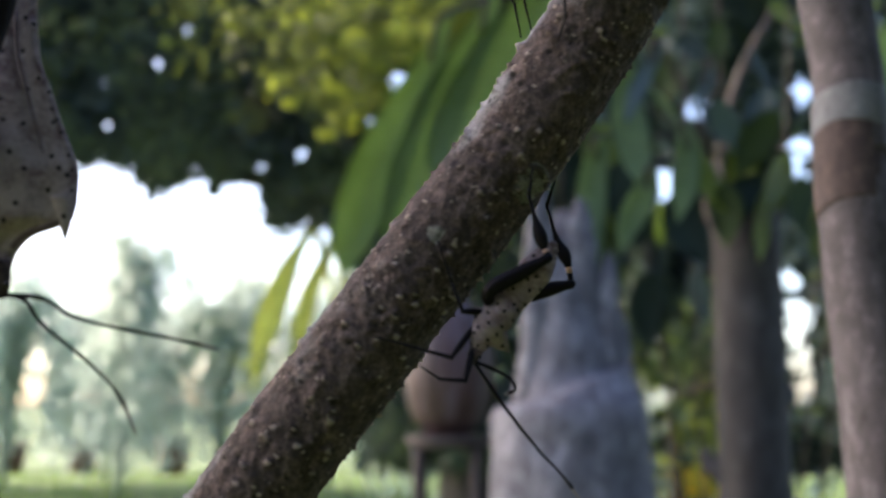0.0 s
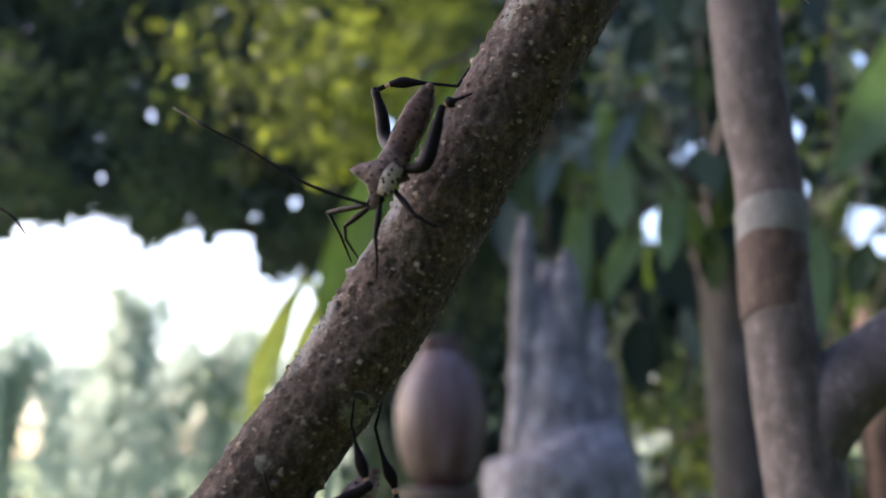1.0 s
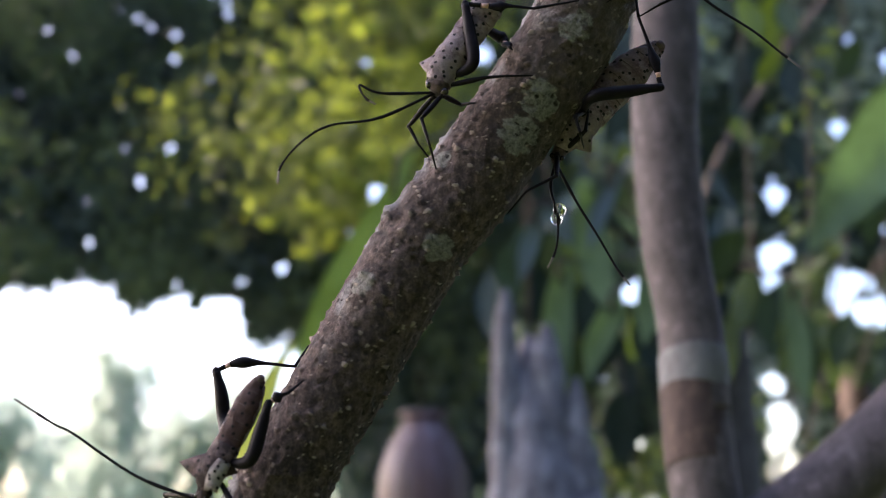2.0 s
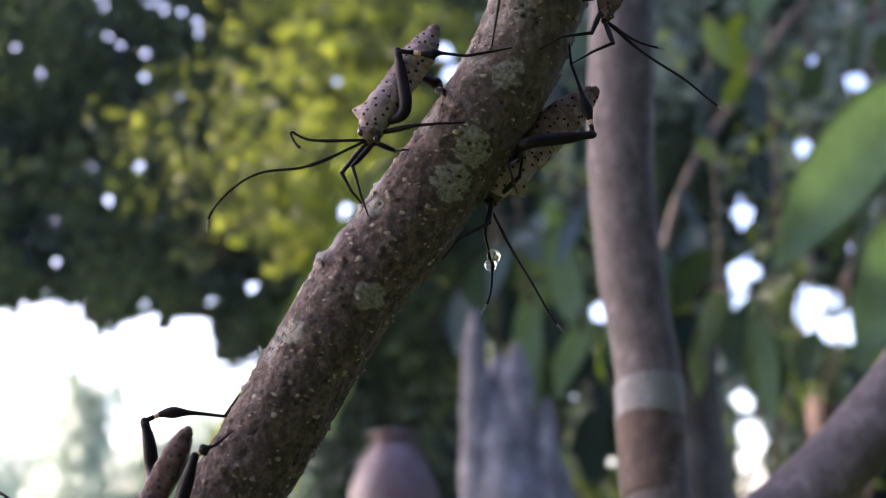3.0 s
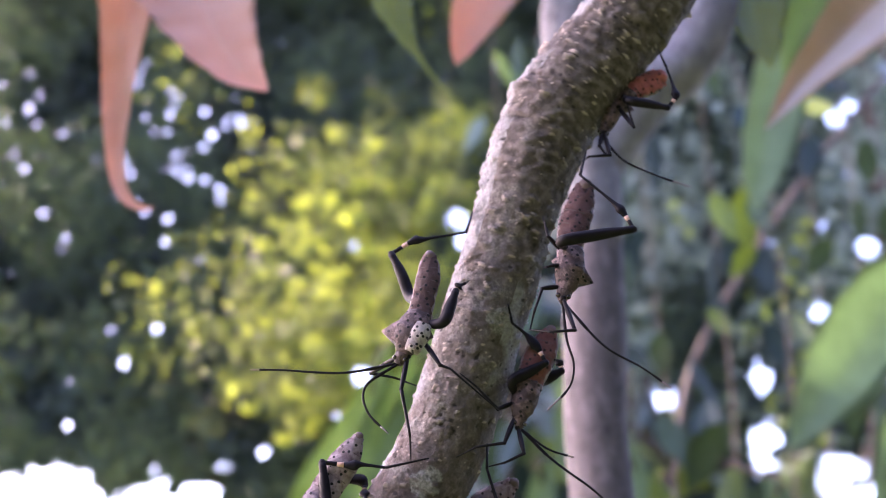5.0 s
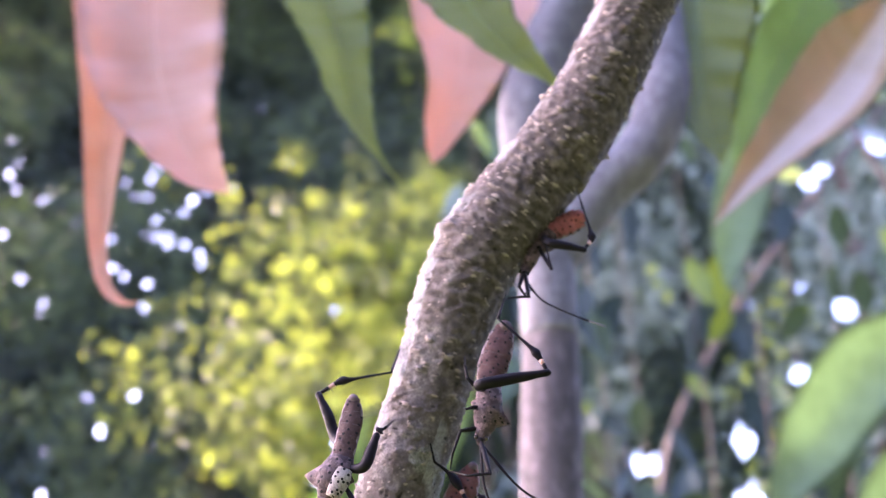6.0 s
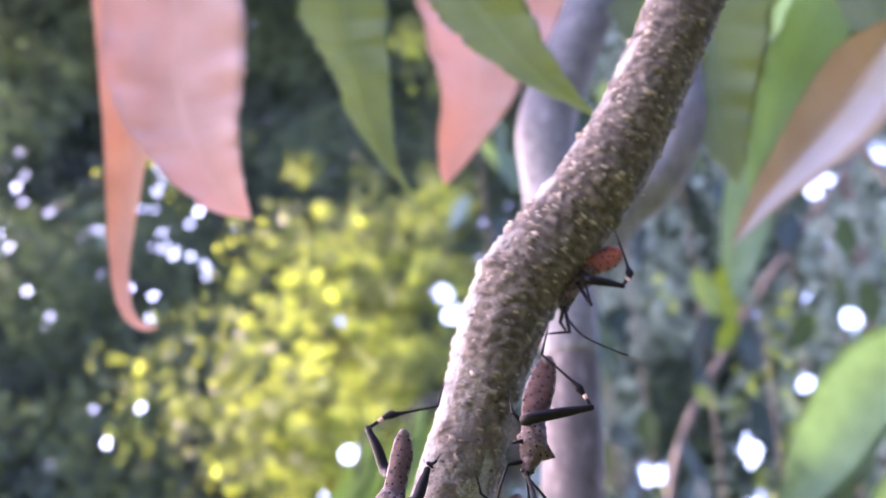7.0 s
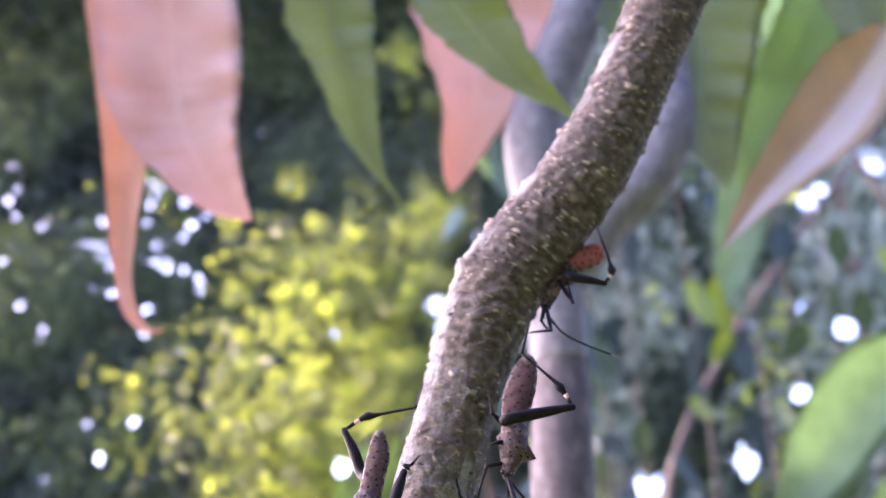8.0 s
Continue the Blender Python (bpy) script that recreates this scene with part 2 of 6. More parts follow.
RUST = leaf_material("rusty_leaf", (0.37, 0.26, 0.17), (0.50, 0.39, 0.29), (0.58, 0.42, 0.27), 0.4, 0.5, (0.55, 0.42, 0.35), fold=(0.66, 0.60, 0.62))
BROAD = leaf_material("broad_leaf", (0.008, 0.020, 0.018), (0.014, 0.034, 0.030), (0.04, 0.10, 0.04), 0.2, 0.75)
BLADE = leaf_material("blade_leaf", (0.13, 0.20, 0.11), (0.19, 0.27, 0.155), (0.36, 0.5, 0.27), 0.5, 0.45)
# same shrub leaf twice: shade, then sunlight, put into its colour
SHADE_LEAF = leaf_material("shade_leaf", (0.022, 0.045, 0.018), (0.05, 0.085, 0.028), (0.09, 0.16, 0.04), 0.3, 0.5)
SUN_LEAF = leaf_material("sunlit_shrub_leaf", (0.08, 0.12, 0.02), (0.15, 0.20, 0.035), (0.30, 0.40, 0.06), 0.45, 0.5)
SUNNY = leaf_material("sunny_leaf", (0.15, 0.24, 0.085), (0.25, 0.34, 0.15), (0.42, 0.56, 0.2), 0.6, 0.45)
LEMON = leaf_material("lemon_leaf", (0.45, 0.52, 0.14), (0.58, 0.64, 0.22), (0.88, 0.92, 0.38), 0.6, 0.5)
# bluish leaf colour stands in for the sky's reflection
SKY_LEAF = leaf_material("sky_sheen_leaf", (0.08, 0.12, 0.13), (0.14, 0.19, 0.21), (0.3, 0.4, 0.4), 0.4, 0.3)
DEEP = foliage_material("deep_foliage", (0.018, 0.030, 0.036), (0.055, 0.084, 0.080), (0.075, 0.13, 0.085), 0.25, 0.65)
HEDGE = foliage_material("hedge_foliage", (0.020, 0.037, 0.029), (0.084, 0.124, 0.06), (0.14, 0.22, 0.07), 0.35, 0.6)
# one foliage in two colours: sunlight put into the yellow, shade into the darker
BRIGHT = foliage_material("sunlit_foliage", (0.07, 0.11, 0.014), (0.25, 0.325, 0.04), (0.53, 0.64, 0.08), 0.5)
OLIVE_SHADE = foliage_material("shaded_foliage", (0.035, 0.055, 0.015), (0.10, 0.13, 0.03), (0.2, 0.26, 0.05), 0.4)
# whitened leaf colours: the bright haze over the far shrubs is painted in
HAZED = foliage_material("hazed_foliage", (0.42, 0.52, 0.47), (0.60, 0.69, 0.64), (0.72, 0.82, 0.74), 0.48)
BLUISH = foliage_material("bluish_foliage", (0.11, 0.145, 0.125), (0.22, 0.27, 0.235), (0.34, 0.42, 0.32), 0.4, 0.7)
FLOWER = foliage_material("yellow_petals", (0.7, 0.48, 0.02), (0.85, 0.62, 0.03), (0.9, 0.7, 0.05), 0.4)
GRASS = foliage_material("grass_blades", (0.05, 0.11, 0.02), (0.1, 0.2, 0.04), (0.25, 0.42, 0.06), 0.35)
SOIL = plain_material("lawn_soil", (0.10, 0.15, 0.04), 0.95, 0.4, 6.0)
CLAY = plain_material("clay", (0.10, 0.05, 0.036), 0.7, 0.35, 14.0)
def urn_material():
    n = Nodes("glazed_clay")
    streak = n.noise(9.0, 4, 0.6, (1.6, 1.6, 0.22))
    n.bump(n.noise(40, 4), 0.3, 0.002)
    return n.set(n.ramp(streak, [(0.34, (0.034, 0.014, 0.015)), (0.5, (0.068, 0.038, 0.044)), (0.64, (0.105, 0.082, 0.105))]), 0.5)


URN = urn_material()
STAND = plain_material("dark_wood", (0.05, 0.035, 0.03), 0.75, 0.4, 20.0)


# ---- mesh helpers ----
def part(name, bm, material, parent, label=""):
    """Link a bmesh as one mesh object under a thing or a part."""
    mesh = bpy.data.meshes.new(name)
    bm.to_mesh(mesh)
    bm.free()
    for poly in mesh.polygons:
        poly.use_smooth = True
    for m in material if isinstance(material, (list, tuple)) else [material]:
        mesh.materials.append(m)
    ob = new(name, mesh)
    if parent:
        ob.parent = parent
    if label:
        tagged(ob, label)
    return ob


def raw(name, verts, faces, material, parent=None, smooth=True):
    mesh = bpy.data.meshes.new(name)
    mesh.from_pydata([tuple(v) for v in verts], [], faces)
    mesh.materials.append(material)
    if smooth:
        mesh.polygons.foreach_set("use_smooth", [True] * len(mesh.polygons))
    mesh.update()
    ob = new(name, mesh)
    ob.parent = parent
    return ob


def glide(points, steps):
    """Points along a smooth curve through the given rows (any number of columns)."""
    rows = np.array(points, float)
    ext = np.vstack([2 * rows[0] - rows[1], rows, 2 * rows[-1] - rows[-2]])
    made = []
    for i in range(1, len(ext) - 2):
        p0, p1, p2, p3 = ext[i - 1:i + 3]
        for s in np.linspace(0, 1, steps, endpoint=False):
            made.append(0.5 * (2 * p1 + (p2 - p0) * s + (2 * p0 - 5 * p1 + 4 * p2 - p3) * s * s + (3 * p1 - p0 - 3 * p2 + p3) * s ** 3))
    made.append(rows[-1])
    return np.array(made)


def frames_along(points):
    """Tangent, side and up at each point of a path, without twisting."""
    tangents = np.gradient(points, axis=0)
    tangents /= np.linalg.norm(tangents, axis=1)[:, None] + 1e-12
    side = np.cross(tangents[0], (0.0, 1.0, 0.0))
    if np.linalg.norm(side) < 0.1:
        side = np.cross(tangents[0], (1.0, 0.0, 0.0))
    sides = []
    for tangent in tangents:
        side = side - tangent * np.dot(side, tangent)
        side /= np.linalg.norm(side)
        sides.append(side.copy())
    sides = np.array(sides)
    return tangents, sides, np.cross(sides, tangents)


def tube(points, radii, around=10, flat=1.0, bm=None):
    """A closed tube through points; flat: its depth as a share of its width."""
    bm = bm or bmesh.new()
    points, radii = np.array(points, float), np.array(radii, float)
    _, sides, ups = frames_along(points)
    rings = []
    for p, r, a, b in zip(points, radii, sides, ups):
        rings.append([bm.verts.new(p + r * (math.cos(w) * a + flat * math.sin(w) * b)) for w in np.linspace(0, 2 * math.pi, around, endpoint=False)])
    for one, two in zip(rings, rings[1:]):
        for i in range(around):
            bm.faces.new((one[i], one[(i + 1) % around], two[(i + 1) % around], two[i]))
    bm.faces.new(rings[0][::-1])
    bm.faces.new(rings[-1])
    return bm


def leaf_cards(centres, sizes, rng, droop=0.0, slim=0.45, face=None):
    """Vertices and faces of folded pointed leaves, one at each centre."""
    n = len(centres)
    axis = rng.normal(size=(n, 3))
    axis[:, 2] -= droop
    axis /= np.linalg.norm(axis, axis=1)[:, None]
    other = rng.normal(size=(n, 3))
    if face is not None:
        other = np.cross(axis, np.array(face)[None, :] + 0.6 * rng.normal(size=(n, 3)))
    other -= axis * (other * axis).sum(1)[:, None]
    other /= np.linalg.norm(other, axis=1)[:, None] + 1e-9
    up = np.cross(axis, other)
    s = sizes[:, None]
    base, tip = centres - axis * s / 2, centres + axis * s / 2
    left = centres + other * s * slim / 2 + up * s * 0.08
    right = centres - other * s * slim / 2 + up * s * 0.08
    verts = np.stack([base, left, tip, right], 1).reshape(-1, 3)
    k = np.arange(n)[:, None] * 4
    faces = np.concatenate([k + [0, 1, 2], k + [0, 2, 3]]).tolist()
    return verts, faces, base, tip


def foliage(name, centres, sizes, material, rng, parent=None, **given):
    verts, faces, _, _ = leaf_cards(np.asarray(centres), np.asarray(sizes), rng, **given)
    return raw(name, verts, faces, material, parent, smooth=False)


# ---- the ground ----
def ground():
    bm = bmesh.new()
    rng = np.random.default_rng(3)
    xs = np.concatenate([np.linspace(-400, -14, 8), np.linspace(-13, 13, 53), np.linspace(14, 400, 8)])
    ys = np.concatenate([np.linspace(-400, -9, 8), np.linspace(-8, 16, 49), np.linspace(17, 500, 9)])
    grid = [[bm.verts.new((x, y, 0.012 * math.sin(x * 1.7) * math.cos(y * 1.3) + rng.uniform(-0.006, 0.006))) for x in xs] for y in ys]
    for a, b in zip(grid, grid[1:]):
        for i in range(len(xs) - 1):
            bm.faces.new((a[i], a[i + 1], b[i + 1], b[i]))
    tagged(part("ground", bm, SOIL, None), "mown sunlit lawn of a garden", "lawn", kind="structure")


ground()


def lawn_grass():
    rng = np.random.default_rng(5)
    n = 26000
    at = np.stack([rng.uniform(-7, 7, n), rng.uniform(4.5, 13, n), np.zeros(n)], 1)
    height = rng.uniform(0.03, 0.08, n)
    lean = rng.normal(scale=0.02, size=(n, 2))
    wide = rng.normal(size=(n, 2))
    wide /= np.linalg.norm(wide, axis=1)[:, None]
    tip = at + np.column_stack([lean, height])
    off = np.column_stack([wide * 0.006, np.zeros(n)])
    verts = np.stack([at - off, at + off, tip], 1).reshape(-1, 3)
    faces = (np.arange(n)[:, None] * 3 + [0, 1, 2]).tolist()
    tagged(raw("grass", verts, faces, GRASS, None, False), "short bright green lawn grass", "grass", kind="stuff")


lawn_grass()


# ---- the branch ----
AXIS = (
    (0.0600, 0.0400, 0.8400, 0.0096),
    (0.0850, 0.0370, 0.8770, 0.0086),
    (0.1119, 0.0340, 0.9140, 0.0085),
    (0.1260, 0.0330, 0.9325, 0.0084),
    (0.1399, 0.0310, 0.9510, 0.0083),
    (0.1525, 0.0290, 0.9700, 0.0084),
    (0.1613, 0.0277, 0.9855, 0.0084),
    (0.1734, 0.0258, 1.0060, 0.0086),
    (0.1831, 0.0240, 1.0220, 0.0089),
    (0.1916, 0.0230, 1.0325, 0.0090),
    (0.1999, 0.0220, 1.0440, 0.0089),
    (0.2077, 0.0200, 1.0550, 0.0090),
    (0.2153, 0.0185, 1.0670, 0.0091),
    (0.2212, 0.0160, 1.0815, 0.0093),
    (0.2253, 0.0140, 1.0945, 0.0093),
    (0.2300, 0.0115, 1.1080, 0.0092),
    (0.2340, 0.0090, 1.1205, 0.0093),
    (0.2384, 0.0070, 1.1330, 0.0104),
    (0.2463, 0.0043, 1.1475, 0.0113),
    (0.2577, 0.0010, 1.1610, 0.0107),
    (0.2691, -0.0030, 1.1750, 0.0106),
    (0.2788, -0.0068, 1.1905, 0.0099),
    (0.2870, -0.0100, 1.2065, 0.0098),
    (0.2955, -0.0140, 1.2235, 0.0100),
    (0.3055, -0.0180, 1.2430, 0.0100),
    (0.3180, -0.0230, 1.2650, 0.0090),
)


class Limb:
    """The branch's smooth axis and its radius, by the height z."""

    def __init__(self):
        rows = glide(AXIS, 40)
        steps = np.linalg.norm(np.diff(rows[:, :3], axis=0), axis=1)
        self.length = np.concatenate([[0], np.cumsum(steps)])
        self.rows = rows
        s = np.arange(0, self.length[-1], 0.00048)
        self.s = s
        self.path = np.stack([np.interp(s, self.length, rows[:, k]) for k in range(3)], 1)
        self.radius = np.interp(s, self.length, rows[:, 3])
        self.tangent, self.side, self.up = frames_along(self.path)

    def point(self, z, turn, lift=0.0):
        """A place on the bark at height z; turn 0 looks to the camera, 90 to the right."""
        i = int(np.argmin(abs(self.path[:, 2] - z)))
        w = radians(turn)
        way = -math.cos(w) * self.front(i) + math.sin(w) * self.right(i)
        return self.path[i] + way * (self.radius[i] + lift), way, self.tangent[i]

    def right(self, i):
        r = np.array((1.0, 0, 0))
        r = r - self.tangent[i] * r.dot(self.tangent[i])
        return r / np.linalg.norm(r)

    def front(self, i):
        return np.cross(self.tangent[i], self.right(i))


limb = Limb()


def branch():
    rng = np.random.default_rng(11)
    around = 124
    n = len(limb.s)
    turn = np.linspace(0, 2 * math.pi, around, endpoint=False)
    right = np.array([limb.right(i) for i in range(n)])
    front = np.array([limb.front(i) for i in range(n)])
    ways = -np.cos(turn)[None, :, None] * front[:, None] + np.sin(turn)[None, :, None] * right[:, None]
    lift = np.zeros((n, around))
    wart, pit, grey, crust, skylit_crust = (np.zeros((n, around)) for _ in range(5))
    ds, r0 = 0.00048, 0.009

    def stamp(s, w, half_s, half_w, tilt=0.0):
        """Rows, columns and nearness (1 in the middle, 0 at the rim) of an oval patch of bark."""
        reach = int(1.6 * max(half_s, half_w) / ds) + 2
        rows = np.arange(max(0, int(s / ds) - reach), min(n, int(s / ds) + reach + 1))
        step = 2 * math.pi * r0 / around
        k = int(1.6 * max(half_s, half_w) / step) + 2
        cols = np.arange(int(w / (2 * math.pi) * around) - k, int(w / (2 * math.pi) * around) + k + 1)
        a = limb.s[rows][:, None] - s
        b = (cols[None, :] * 2 * math.pi / around - w) * r0
        u, v = a * math.cos(tilt) + b * math.sin(tilt), b * math.cos(tilt) - a * math.sin(tilt)
        return rows[:, None], cols[None, :] % around, np.clip(1 - (u / half_s) ** 2 - (v / half_w) ** 2, 0, 1)

    # low swellings and fine unevenness
    lumps = np.array([[noise.noise((limb.s[i] * 60, math.cos(w) * 0.9, math.sin(w) * 0.9)) for w in turn] for i in range(0, n, 6)])
    rough = np.array([[noise.fractal((limb.s[i] * 420, math.cos(w) * 4.0, math.sin(w) * 4.0), 0.6, 2.1, 4) for w in turn[::1]] for i in range(0, n, 2)])
    for k in range(around):
        lift[:, k] += 0.00045 * np.interp(np.arange(n), np.arange(0, n, 6), lumps[:, k])
        lift[:, k] += 0.00034 * np.interp(np.arange(n), np.arange(0, n, 2), rough[:, k])
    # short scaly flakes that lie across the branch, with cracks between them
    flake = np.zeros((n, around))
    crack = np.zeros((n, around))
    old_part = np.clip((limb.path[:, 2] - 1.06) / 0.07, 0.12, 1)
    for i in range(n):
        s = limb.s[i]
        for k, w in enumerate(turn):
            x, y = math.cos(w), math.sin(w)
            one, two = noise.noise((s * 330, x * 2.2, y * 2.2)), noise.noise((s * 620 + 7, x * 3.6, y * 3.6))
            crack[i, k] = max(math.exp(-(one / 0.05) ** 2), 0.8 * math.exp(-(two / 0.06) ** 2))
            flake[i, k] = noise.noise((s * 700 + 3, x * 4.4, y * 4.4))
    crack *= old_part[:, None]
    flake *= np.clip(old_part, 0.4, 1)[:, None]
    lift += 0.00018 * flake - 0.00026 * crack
    # colour value: the bark's own flake tones, with hollow shade added in the cracks
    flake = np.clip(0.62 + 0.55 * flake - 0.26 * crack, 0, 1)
    # breathing pores: low ridges that lie across the branch
    for _ in range(12000):
        s, w = rng.uniform(0, limb.s[-1]), rng.uniform(0, 2 * math.pi)
        old = s > np.interp(1.105, limb.path[:, 2], limb.s)
        if rng.random() < (0.55 if old else 0.2):
            continue
        size = (0.36 if old else 0.30) + 0.80 * rng.uniform(0, 1) ** 3.0
        rows, cols, near = stamp(s, w, 0.00046 * size * rng.uniform(0.8, 1.4), (0.0014 if old else 0.00085) * size, rng.normal(scale=0.25 if old else 0.35))
        lift[rows, cols] += near * (0.00068 if old else 0.00066) * size
        keep = (0.15 + 0.85 * rng.uniform(0, 1) ** (1.1 if old else 1.3))
        wart[rows, cols] = np.maximum(wart[rows, cols], near ** 0.7 * keep)
    # small dark pits
    for _ in range(1500):
        s, w = rng.uniform(0, limb.s[-1]), rng.uniform(0, 2 * math.pi)
        if limb.path[min(n - 1, int(s / ds)), 2] > 1.105 and rng.random() < 0.6:
            continue
        rows, cols, near = stamp(s, w, rng.uniform(0.0004, 0.0008), rng.uniform(0.0004, 0.0010))
        lift[rows, cols] -= near * 0.0003
        pit[rows, cols] = np.maximum(pit[rows, cols], near)
    # pale crust of the middle stretch; on the left, skylight painted into it
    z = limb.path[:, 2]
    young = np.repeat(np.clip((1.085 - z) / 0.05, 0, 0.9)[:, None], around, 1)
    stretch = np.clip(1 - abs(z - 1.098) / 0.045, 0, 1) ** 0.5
    left_side = np.clip(-np.sin(turn) - 0.05, 0, 1) ** 0.5
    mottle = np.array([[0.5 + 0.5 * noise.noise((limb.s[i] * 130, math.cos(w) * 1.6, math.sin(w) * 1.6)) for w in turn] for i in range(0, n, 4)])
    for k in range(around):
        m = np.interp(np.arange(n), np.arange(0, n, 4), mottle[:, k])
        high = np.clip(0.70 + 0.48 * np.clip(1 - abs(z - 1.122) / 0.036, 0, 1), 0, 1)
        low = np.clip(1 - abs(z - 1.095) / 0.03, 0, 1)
        skylit_crust[:, k] = np.clip(left_side[k] * high * (0.30 + 0.7 * m), 0, 1) if math.sin(turn[k]) < -0.68 else 0
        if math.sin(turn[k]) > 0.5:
            skylit_crust[:, k] = np.clip(low * (0.15 + 0.9 * m), 0, 1)
        grey[:, k] = np.clip(stretch * 0.75 * (0.5 + 0.5 * m) + left_side[k] * np.clip(m * 2.0 - 0.7, 0, 0.8) * np.clip((1.19 - z) / 0.05, 0.35, 1), 0, 0.95)
    # scars and knobs at the bends
    for height, way, size in ((1.1435, -78, 0.0032), (1.1445, -62, 0.0024), (1.0235, -70, 0.0026), (1.166, 80, 0.0026), (1.128, -85, 0.002), (0.963, -80, 0.002)):
        s = np.interp(height, z, limb.s)
        rows, cols, near = stamp(s, radians(way) % (2 * math.pi), size * 0.55, size * 1.5)
        lift[rows, cols] += near * size * 0.33
    for height, way in ((1.1405, -60), (1.1465, -55), (1.0205, -60), (1.1375, -40)):
        s = np.interp(height, z, limb.s)
        rows, cols, near = stamp(s, radians(way) % (2 * math.pi), 0.0006, 0.0045)
        lift[rows, cols] -= near * 0.0006
        pit[rows, cols] = np.maximum(pit[rows, cols], near * 0.8)
    for height, way, size in ((1.0228, 26, 0.0034), (1.0125, -34, 0.0030), (1.0500, 16, 0.0042), (1.0435, 22, 0.0044), (0.9480, 45, 0.0036), (0.936, -10, 0.0020), (1.0335, -42, 0.0024), (1.0620, 5, 0.0035), (1.0950, 30, 0.004)):
        s = np.interp(height, z, limb.s)
        rows, cols, near = stamp(s, radians(way) % (2 * math.pi), size, size, rng.uniform(0, 3))
        uneven = np.array([[noise.noise((limb.s[r] * 900, c * 0.19, height * 40)) for c in cols[0]] for r in rows[:, 0]])
        disc = np.clip(near * 1.7 + uneven * 1.5 * (near > 0), 0, 1)
        crust[rows, cols] = np.maximum(crust[rows, cols], disc * 0.9)
        lift[rows, cols] += 0.00016 * disc
    verts = (limb.path[:, None] + ways * (limb.radius[:, None] + lift)[..., None]).reshape(-1, 3)
    i, k = np.meshgrid(np.arange(n - 1), np.arange(around), indexing="ij")
    k2 = (k + 1) % around
    faces = np.stack([i * around + k, i * around + k2, (i + 1) * around + k2, (i + 1) * around + k], -1).reshape(-1, 4).tolist()
    faces += [list(range(around))[::-1], list(range((n - 1) * around, n * around))]
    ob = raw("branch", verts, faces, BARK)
    for name, values in (("flake", flake), ("young", young), ("wart", wart), ("pit", pit), ("grey", grey), ("lichen", crust), ("skylit_crust", skylit_crust)):
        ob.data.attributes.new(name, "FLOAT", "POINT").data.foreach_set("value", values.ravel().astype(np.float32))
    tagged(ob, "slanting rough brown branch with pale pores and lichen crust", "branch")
    # old leaf scars, low ridges of their own
    for height, way, size in ((1.1442, -58, 0.0030), (1.1655, 62, 0.0022), (1.0225, -62, 0.0024), (0.9490, 40, 0.0022), (1.2060, -50, 0.0026)):
        mid = int(np.argmin(abs(z - height)))
        rows = []
        for a in np.linspace(-1, 1, 15):
            turn_at = radians(way) + a * size / r0
            way3 = -math.cos(turn_at) * front[mid] + math.sin(turn_at) * right[mid]
            rows.append(limb.path[mid] + limb.tangent[mid] * size * 0.35 * (1 - a * a) + way3 * (limb.radius[mid] + 0.00005))
        part("leaf_scar", tube(rows, 0.0006 * np.sqrt(np.clip(1.02 - np.linspace(-1, 1, 15) ** 2, 0.03, 1)), 8), BARK, ob, "raised rough leaf scar")
    rows = glide([(0.066, 0.0393, 0.848, 0.0094), (0.02, 0.045, 0.775, 0.0105), (-0.05, 0.06, 0.6, 0.0125), (-0.10, 0.08, 0.3, 0.014), (-0.12, 0.09, -0.03, 0.017)], 14)
    part("lower_stem", tube(rows[:, :3], rows[:, 3], 20), BARK, ob, "lower stem of the branch, rising from the lawn")
    return ob


branch()


# ---- the bugs ----
def oval_body(rows, thick, around=20, bm=None):
    """A lofted body along rows of (x, y, z, half width); thick: its depth as a share of the width."""
    rows = np.array(rows)
    made = tube(rows[:, :3], rows[:, 3], around, thick, bm)
    made.normal_update()
    girth = rows[:, 3].max()
    for v in list(made.verts):
        p = v.co
        v.co += v.normal * girth * (0.09 * noise.noise(p * 700) + 0.06 * noise.noise(p * 1900))
    return made


def belly_material(red, pale):
    key = (red, pale)
    if key not in BELLY:
        BELLY[key] = shell_material("abdomen_shell", (0.20, 0.160, 0.168) if pale else (0.052, 0.033, 0.030), (0.105 + 0.32 * red ** 2, 0.038 + 0.085 * red ** 2, 0.030 + 0.095 * red ** 2), red)
    return BELLY[key]


